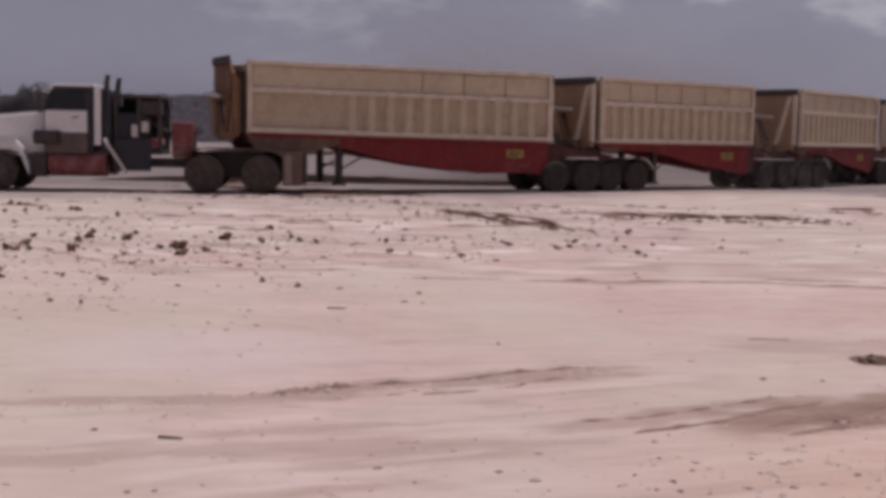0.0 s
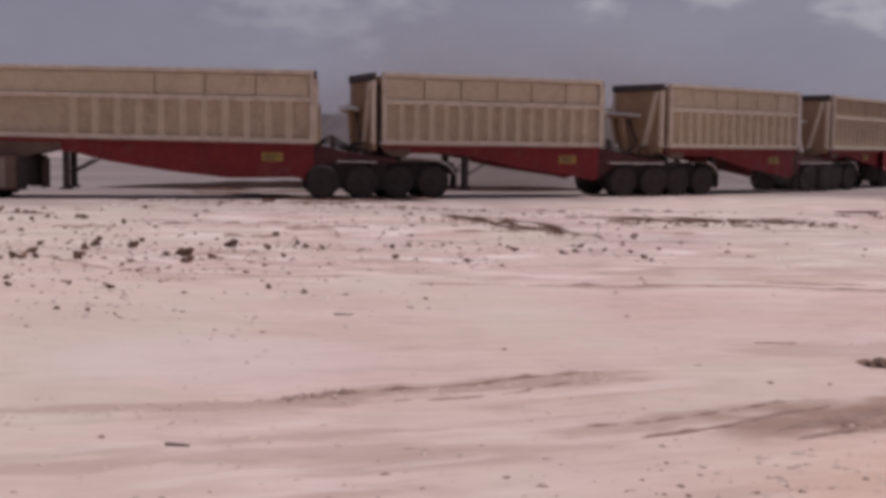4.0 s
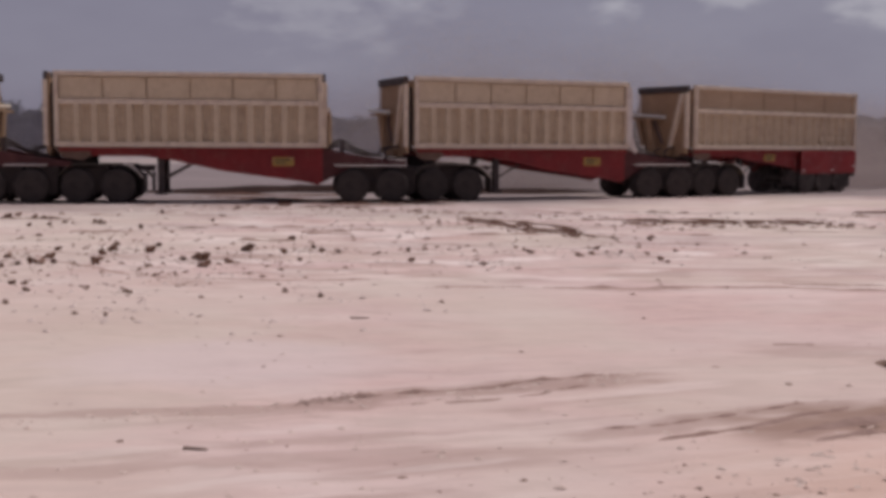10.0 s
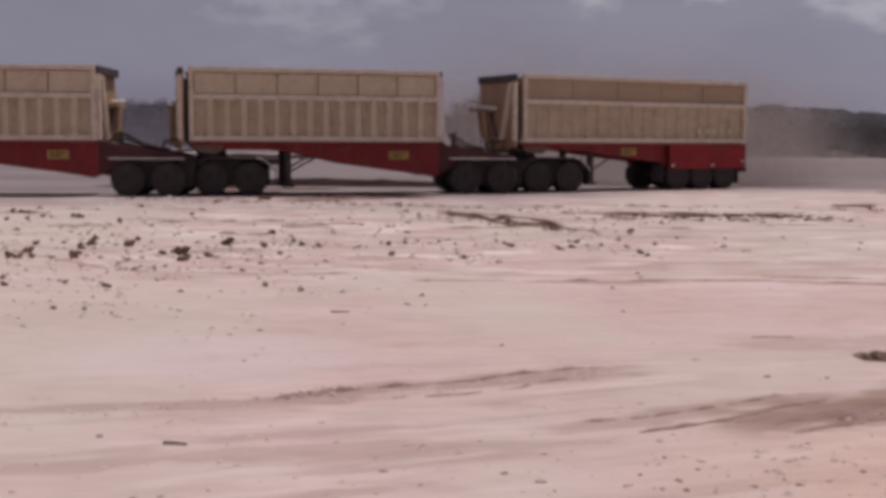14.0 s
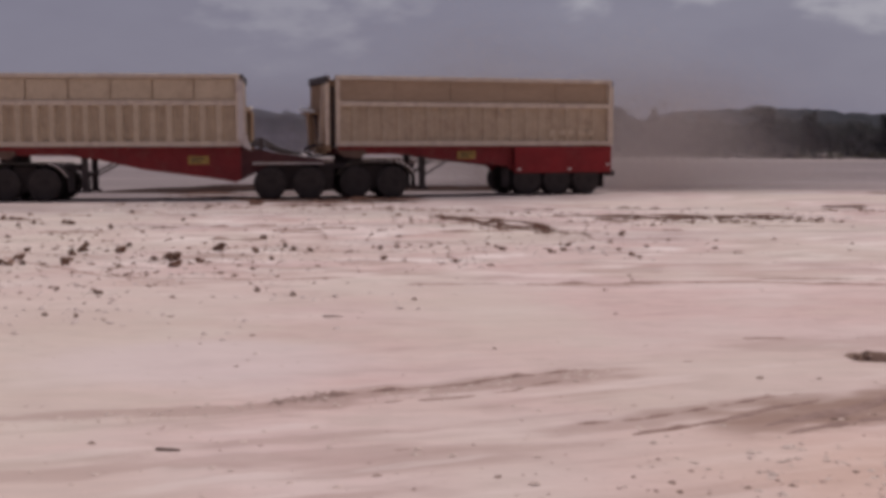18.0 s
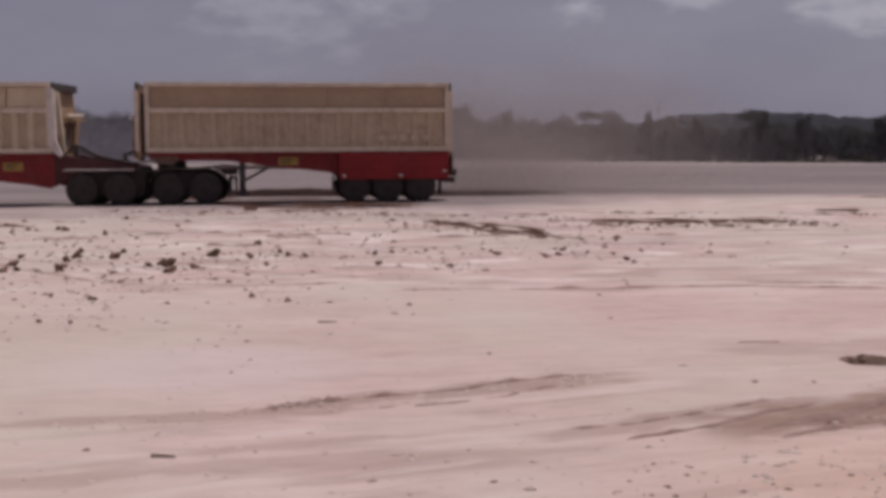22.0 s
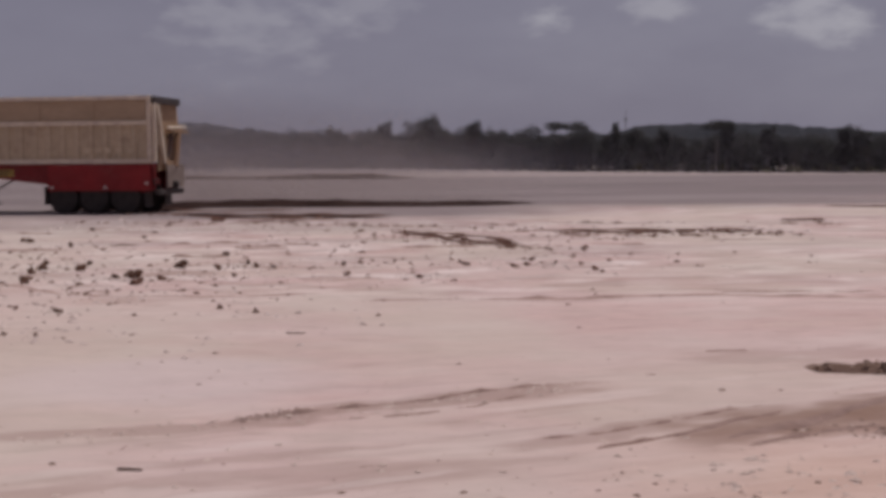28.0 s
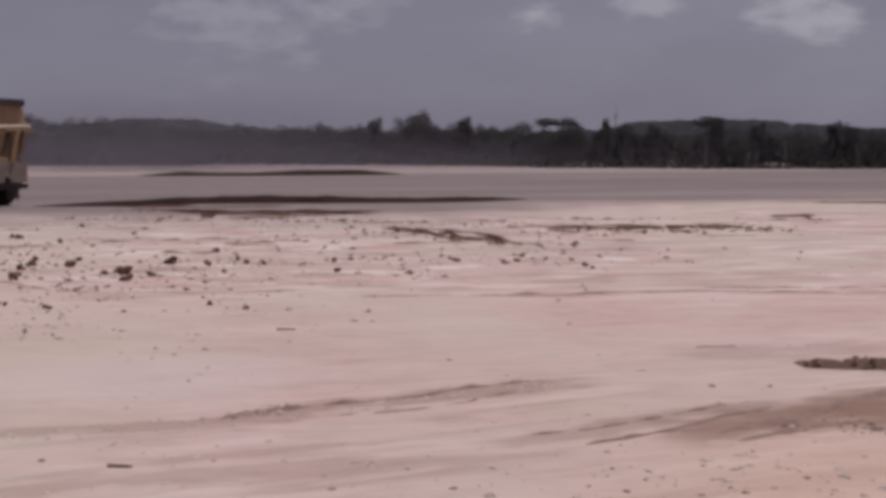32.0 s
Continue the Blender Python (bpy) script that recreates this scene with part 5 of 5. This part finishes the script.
CLODS = [(-6.03, 16.66), (-6.04, 17.46), (-5.18, 14.06), (-5.83, 16.44), (-5.25, 17.23), (-5.46, 18.78), (-5.36, 17.87), (-6.38, 23.95), (-8.52, 24.66), (-8.92, 24.55), (-4.89, 13.3), (-3.78, 13.45), (-3.76, 11.57), (-6.34, 18.71), (-7.66, 21.55), (-4.28, 13.61),
         (-5.42, 18.58), (-5.17, 17.15), (-5.65, 19.61), (-4.83, 18.89), (-4.9, 19.52), (-4.73, 18.31), (-6.33, 23.81), (-7.61, 25.33), (-3.69, 17.29), (-3.44, 16.46), (-3.96, 17.24),
         (-3.22, 16.9), (-3.24, 18.68), (-2.58, 18.2), (-2.85, 21.18), (-2.22, 17.27), (-2.05, 18.81), (-1.74, 18.47), (-0.54, 17.39), (-0.37, 19.31), (-0.64, 18.92), (0.2, 19.55), (1.26, 18.86),
         (1.17, 19.64), (1.34, 18.54), (0.54, 16.82), (2.08, 18.24), (2.34, 18.5), (2.5, 19.22), (2.59, 18.67), (2.82, 18.64), (3.2, 18.38), (3.27, 17.59), (3.31, 17.22), (3.76, 18.93),
         (3.81, 21.63), (-5.33, 26.22), (-7.26, 29.29), (-1.92, 13.57), (-1.45, 13.11), (-3.72, 13.37), (-2.23, 19.14),
         (-6.25, 16.03), (-6.69, 17.49), (-6.1, 16.31), (-5.3, 13.95), (-4.71, 12.18), (-5.73, 16.72), (-9.82, 27.42), (-9.41, 26.93), (-10.44, 27.36), (-10.4, 27.91), (-5.08, 16.56), (-3.43, 16.18), (-3.42, 11.44), (-8.48, 25.55), (-7.83, 25.6)]


STONES = [(-7.7, 25.43), (-6.39, 24.0), (-8.33, 24.19), (-9.61, 28.69), (-7.25, 29.16), (-5.39, 26.43), (-5.5, 28.3), (-5.31, 19.16), (-4.0, 17.29), (-3.23, 16.84), (-3.03, 15.37), (-4.25, 15.86), (-2.63, 15.23), (-2.4, 14.97), (-2.05, 18.61), (-1.73, 18.39), (-2.24, 17.5), (-1.53, 23.8), (-1.35, 28.22), (-0.5, 27.83), (-0.78, 22.67), (-0.38, 21.57), (-0.19, 26.16), (-3.79, 11.6), (-3.49, 11.7), (-3.07, 11.16), (-2.48, 11.44), (-1.49, 10.22), (-0.06, 12.59), (-1.45, 13.18), (-3.27, 13.91), (-4.38, 13.75), (0.53, 28.13), (1.33, 29.69), (0.5, 24.3), (0.55, 17.01), (1.0, 16.12), (2.07, 18.81), (2.1, 18.02), (2.4, 19.46)]
MORE_STONES = [(2.77, 18.5), (3.28, 19.74), (3.91, 22.12), (4.63, 24.36), (4.89, 23.97), (4.46, 20.48), (6.28, 30.46), (4.84, 18.76), (6.37, 20.52), (1.97, 11.43), (0.62, 9.5), (0.4, 5.81), (1.1, 5.79), (1.42, 5.51), (1.63, 5.57), (1.85, 5.56), (1.28, 5.54), (2.27, 5.84), (2.46, 8.21), (2.91, 8.24), (1.28, 5.72), (-1.27, 5.39), (-1.4, 5.38), (-0.22, 5.81), (-1.41, 8.8), (-1.88, 6.51)]


def scatter_clods():
    rr = random.Random(5)
    kinds = [clod_mesh(s, clod_mat) for s in range(6)]
    for i, (x, y) in enumerate(CLODS):
        big = 0.075 if i < 30 or x < -2.3 else 0.05
        if i in (24, 25):
            big = 0.092
        if y < 14.2:
            big = 0.045
        if y < 13:
            big = 0.032
        s = big * rr.uniform(0.55, 1.02)
        ob = tagged(new("clod", rr.choice(kinds)), "dark dry clod lying on the pale sand", "clod", "dark clods on the sand")
        ob.matrix_basis = pose(x, y, float(lay(x, y)) + s * 0.35, 0, 0, rr.uniform(0, 360)) @ Matrix.Diagonal((s * rr.uniform(0.8, 1.35), s, s * rr.uniform(1.1, 1.9), 1))


def pieces(name, spots, material, label, category, flat=1.0):
    """Many small stones in one mesh: each a squashed, skewed lump."""
    rr = random.Random(len(spots))
    verts, faces = [], []
    for x, y, s in spots:
        z = float(lay(x, y))
        i = len(verts)
        a = rr.uniform(0, 6.3)
        for k in range(5):
            b = a + k * 1.2566
            q = s * rr.uniform(0.7, 1.2)
            verts.append((x + q * math.cos(b) * 1.25, y + q * math.sin(b), z - s * 0.1 + s * rr.uniform(0, 0.3)))
        verts.append((x + s * rr.uniform(-0.3, 0.3), y + s * rr.uniform(-0.3, 0.3), z + s * flat * rr.uniform(0.45, 0.8)))
        for k in range(5):
            faces.append((i + k, i + (k + 1) % 5, i + 5))
    return tagged(new(name, mesh_of(name, (verts, faces), material)), label, category, kind="stuff")


def scatter_stones():
    rr = random.Random(9)
    spots = [(x, y, (0.0026 * y + 0.008) * rr.uniform(0.7, 1.3)) for x, y in STONES + MORE_STONES]
    for _ in range(1000):                     # the belt of dark stones before the haul line
        y = rr.triangular(13, 33, 18)
        x = rr.gauss(-2.5, 0.22 * y) if rr.random() < 0.75 else rr.uniform(-0.4 * y, 0.4 * y)
        if noise.noise((x * 0.35, y * 0.2, 2)) > -0.12:
            spots.append((x, y, 0.0019 * y * rr.random() ** 2 + 0.008))
    for x0, y0, x1, y1, n in ((3.5, 25.5, 9.2, 25.1, 120), (0.2, 26.5, 3.0, 21.4, 100), (10.2, 29.3, 11.6, 29.0, 16), (-9, 33.5, 0, 30.5, 70), (-8.5, 38.5, 0.5, 34.0, 130), (-2, 31, 5, 27.5, 40), (5.5, 26.2, 9.4, 26, 40)):
        for _ in range(n):
            u = rr.random()
            spots.append((x0 + (x1 - x0) * u + rr.gauss(0, 0.2), y0 + (y1 - y0) * u + rr.gauss(0, 0.42), 0.022 + 0.06 * rr.random() ** 1.6))
    for _ in range(110):                      # small dark lumps on the open sand
        y = rr.triangular(11.5, 21, 15)
        spots.append((rr.gauss(-0.30, 0.07) * y, y, rr.uniform(0.014, 0.038)))
    for _ in range(90):                       # brown lumps crowding round the clods
        y = rr.triangular(14.5, 25, 18)
        spots.append((rr.gauss(-0.26, 0.10) * y, y, rr.uniform(0.025, 0.055)))
    pale = []
    for x, y in CLODS + STONES:
        for _ in range(7):
            pale.append((x + rr.gauss(0, 0.4), y + rr.gauss(0, 0.5), rr.uniform(0.015, 0.05)))
    for _ in range(240):
        u = rr.random()
        pale.append((-9 + 19 * u + rr.gauss(0, 0.3), 31 - 4.5 * u + rr.gauss(0, 1.6), rr.uniform(0.03, 0.09)))
    near = [(rr.uniform(-0.42, 0.42) * y, y, 0.008 + 0.022 * rr.random() ** 2) for y in (rr.triangular(4.6, 9.5, 6) for _ in range(130))]
    near += [(rr.gauss(2.4, 0.7), rr.gauss(5.9, 0.4), 0.010 + 0.028 * rr.random() ** 2) for _ in range(110)]
    for _ in range(160):
        u = rr.random()
        near.append((-3.0 + 4.6 * u + rr.gauss(0, 0.08), 6.75 + 1.75 * u + rr.gauss(0, 0.14), rr.uniform(0.008, 0.026)))
    spots += [(rr.gauss(3.15, 0.32), rr.gauss(6.95, 0.14), rr.uniform(0.014, 0.034)) for _ in range(40)]     # stones in the churned sand
    pieces("sand_flakes", near, flake_sand, "flat pale flakes of crusted sand by the tracks", "sand flakes", 0.8)
    pieces("pale_crumbs", pale, pale_sand, "pale sandy lumps among the dark stones", "sand lumps")
    for _ in range(34):                       # crumbs on the small heap
        u = rr.random()
        spots.append((3.62 + 0.62 * u + rr.gauss(0, 0.03), 9.10 - 0.26 * u + rr.gauss(0, 0.05), rr.uniform(0.012, 0.036)))
    pieces("dark_stones", [q for q in spots if q[1] > 12.5 or 3.5 < q[0] < 4.4], stone_mat, "dark brown stones strewn over the sand", "stones")
    pieces("tan_stones", [(x, y, s * 0.85) for x, y, s in spots if y <= 12.5 and not 3.5 < x < 4.4], near_stone, "tan-brown stones on the near sand", "stones", 0.8)
    spots = [(rr.uniform(-0.42, 0.42) * y, y, 0.003 + 0.012 * rr.random() ** 3) for y in (rr.triangular(3.6, 14, 5) for _ in range(320))]
    spots += [(rr.gauss(3.1, 0.35), rr.gauss(6.95, 0.12), rr.uniform(0.005, 0.018)) for _ in range(90)]
    spots += [(-0.95 + 0.42 * u + rr.gauss(0, 0.03), 7.58 + 0.2 * u + rr.gauss(0, 0.05), rr.uniform(0.008, 0.024)) for u in (rr.random() for _ in range(110))]
    spots += [(rr.gauss(2.0, 0.6), rr.gauss(5.4, 0.4), rr.uniform(0.005, 0.016)) for _ in range(60)]
    pieces("gravel", spots, pebble_mat, "fine brown gravel in the sand", "gravel")


def heap_clods():
    rr = random.Random(77)
    kinds = [clod_mesh(s, crumb_mat) for s in range(40, 43)]
    for _ in range(34):
        u = rr.random()
        x, y = 3.45 + 0.9 * u + rr.gauss(0, 0.03), 9.07 - 0.36 * u + rr.gauss(0, 0.07)
        s = rr.uniform(0.010, 0.028)
        ob = tagged(new("clod", rr.choice(kinds)), "brown crumb of soil on the small heap", "clod", "crumbs on the heap")
        ob.matrix_basis = pose(x, y, float(lay(x, y)) + 0.035 + 0.05 * rr.random() * min(1, 2.2 * u), 0, 0, rr.uniform(0, 360)) @ Matrix.Diagonal((s * 1.2, s, s, 1))


def stick(x, y, long, turn):
    bm = bmesh.new()
    rr = random.Random(int(x * 100))
    p = Vector((-long / 2, 0, 0))
    for k in range(4):
        q = p + Vector((long / 4, rr.uniform(-0.01, 0.01), rr.uniform(-0.003, 0.003)))
        rod(bm, p, q, 0.011 * (1 - 0.12 * k), 7, 0.011 * (1 - 0.12 * (k + 1)))
        p = q
    me = bpy.data.meshes.new("stick")
    bm.to_mesh(me)
    bm.free()
    me.materials.append(wood_mat)
    ob = tagged(new("stick", me), "short weathered stick lying on the sand", "stick", "sticks on the sand")
    ob.matrix_basis = pose(x, y, float(lay(x, y)) + 0.012, 0, 0, turn)


scatter_clods()
scatter_stones()
heap_clods()
for x, y, long, turn in ((-0.87, 11.44, 0.19, 2), (-1.40, 6.32, 0.14, -3), (0.55, 16.90, 0.2, 5)):
    stick(x, y, long, turn)


# ---- airborne dust ----
def dust_cloud(count, sx, sy, high, seed, size, label, material=dust_mat, body=1.0):
    """Fine grains hanging in the air in loose billows, from the ground up to about the given height."""
    rr = np.random.RandomState(seed)
    puffs = np.stack([rr.normal(0, sx * 0.75, 40), rr.normal(0, sy * 0.7, 40), rr.beta(body, 2.2, 40) * high], -1)
    c = puffs[rr.randint(0, 40, count)] + rr.normal(0, 1, (count, 3)) * np.array([sx * 0.42, sy * 0.5, high * 0.16])
    c[:, 2] = np.abs(c[:, 2]) + 0.05
    flake = rr.normal(0, 1, (count, 3, 3))
    flake *= (rr.uniform(0.6, 1.3, (count, 1, 1)) * size) / np.linalg.norm(flake, axis=2, keepdims=True)
    v = c[:, None, :] + flake * 0.58
    me = bpy.data.meshes.new("dust_cloud")
    me.vertices.add(count * 3)
    me.vertices.foreach_set("co", v.ravel())
    me.loops.add(count * 3)
    me.loops.foreach_set("vertex_index", np.arange(count * 3))
    me.polygons.add(count)
    me.polygons.foreach_set("loop_start", np.arange(0, count * 3, 3))
    me.update(calc_edges=True)
    me.materials.append(material)
    return tagged(new("dust_cloud", me), label, "dust", kind="stuff")


DUST_TAIL = "pale brown airborne dust behind the last trailer"
dust_close = dust_cloud(110000, 1.4, 1.2, 3.4, 1, 0.022, DUST_TAIL)
dust_mid = dust_cloud(230000, 3.0, 2.0, 3.9, 2, 0.025, DUST_TAIL)
dust_bank = dust_cloud(760000, 5.0, 1.8, 5.8, 3, 0.028, "thin brown dust bank drifting over the pad", body=1.4)
dust_right = dust_cloud(260000, 3.4, 2.0, 3.9, 7, 0.028, DUST_TAIL)
dust_far = dust_cloud(680000, 30.0, 6.0, 11.0, 4, 0.076, "thin dust haze hanging before the far wood", haze_mat)
haze_thin = dust_cloud(100000, 26.0, 5.0, 7.0, 6, 0.05, "faint dust haze hanging before the wood", haze_mat)


def dust_rows(k, back, side, beyond, lag, settle, fall):
    """Dust keeps near a place on trailer k as it was some moments ago, and settles from a given time on."""
    rows = []
    for i in range(33):
        t = float(i)
        p = on(k, max(0.0, t - lag), LONG[k] + back)
        rows.append((t, pose(p.x + side, p.y + beyond, -max(0.0, t - settle) * fall, 0, 0, 3 * math.sin(t * 0.4))))
    return rows


# ---- everything that moves ----
def motions():
    times = [0.8 * i for i in range(41)]
    for k, t in enumerate(trailers):
        walk(t, [(s, trailer_at(k, s)) for s in times])
    for k, d in enumerate(dollies):
        walk(d, [(s, dolly_at(k, s)) for s in times])
    walk(mover, [(s, mover_at(s)) for s in times])
    fine = [0.32 * i for i in range(101)]
    lead = {**{t: k for k, t in enumerate(trailers)}, **{d: k + 1 for k, d in enumerate(dollies)}, mover: 0}
    gone = {}
    for ax, x, owner, radius in SPINS:
        k = lead[owner]
        if k not in gone:
            run, rows, p = 0.0, [], on(k, 0, 4)
            for s in fine:
                q = on(k, s, 4)
                run += (q - p).length
                p = q
                rows.append(run)
            gone[k] = rows
        walk(ax, [(s, pose(x, WIDE / 2, radius, 0, -math.degrees(r / radius), 0)) for s, r in zip(fine, gone[k])])
    walk(dust_far, [(0.0, pose(-6, 160, 0)), (10.0, pose(-28, 160, 0)), (18.0, pose(-31, 160, 0)), (32.0, pose(-34, 160, 0))])
    walk(haze_thin, [(0.0, pose(34, 118, 0)), (32.0, pose(28, 118, 0))])
    walk(dust_close, dust_rows(3, 2.2, 0.3, 1.0, 0.0, 17.5, 0.7))
    walk(dust_mid, dust_rows(3, 3.8, 0.4, 3.0, 0.3, 19.5, 0.7))
    walk(dust_bank, [(0.0, pose(5.0, 47, 0)), (8.0, pose(3.6, 47, 0)), (14.0, pose(7.0, 48, 0)), (19.0, pose(6.0, 49, 0)), (24.0, pose(2.6, 49, 0)), (28.0, pose(-4.0, 49, -2.4)), (32.0, pose(-10.0, 49, -6.5))])
    walk(dust_right, [(0.0, pose(25, 59, 0)), (8.0, pose(23, 57, 0)), (10.2, pose(20.5, 54, 0)), (11.6, pose(19.5, 54, -1.8)), (13.5, pose(18, 54, -6.0)), (32.0, pose(12, 54, -9.0))])


motions()
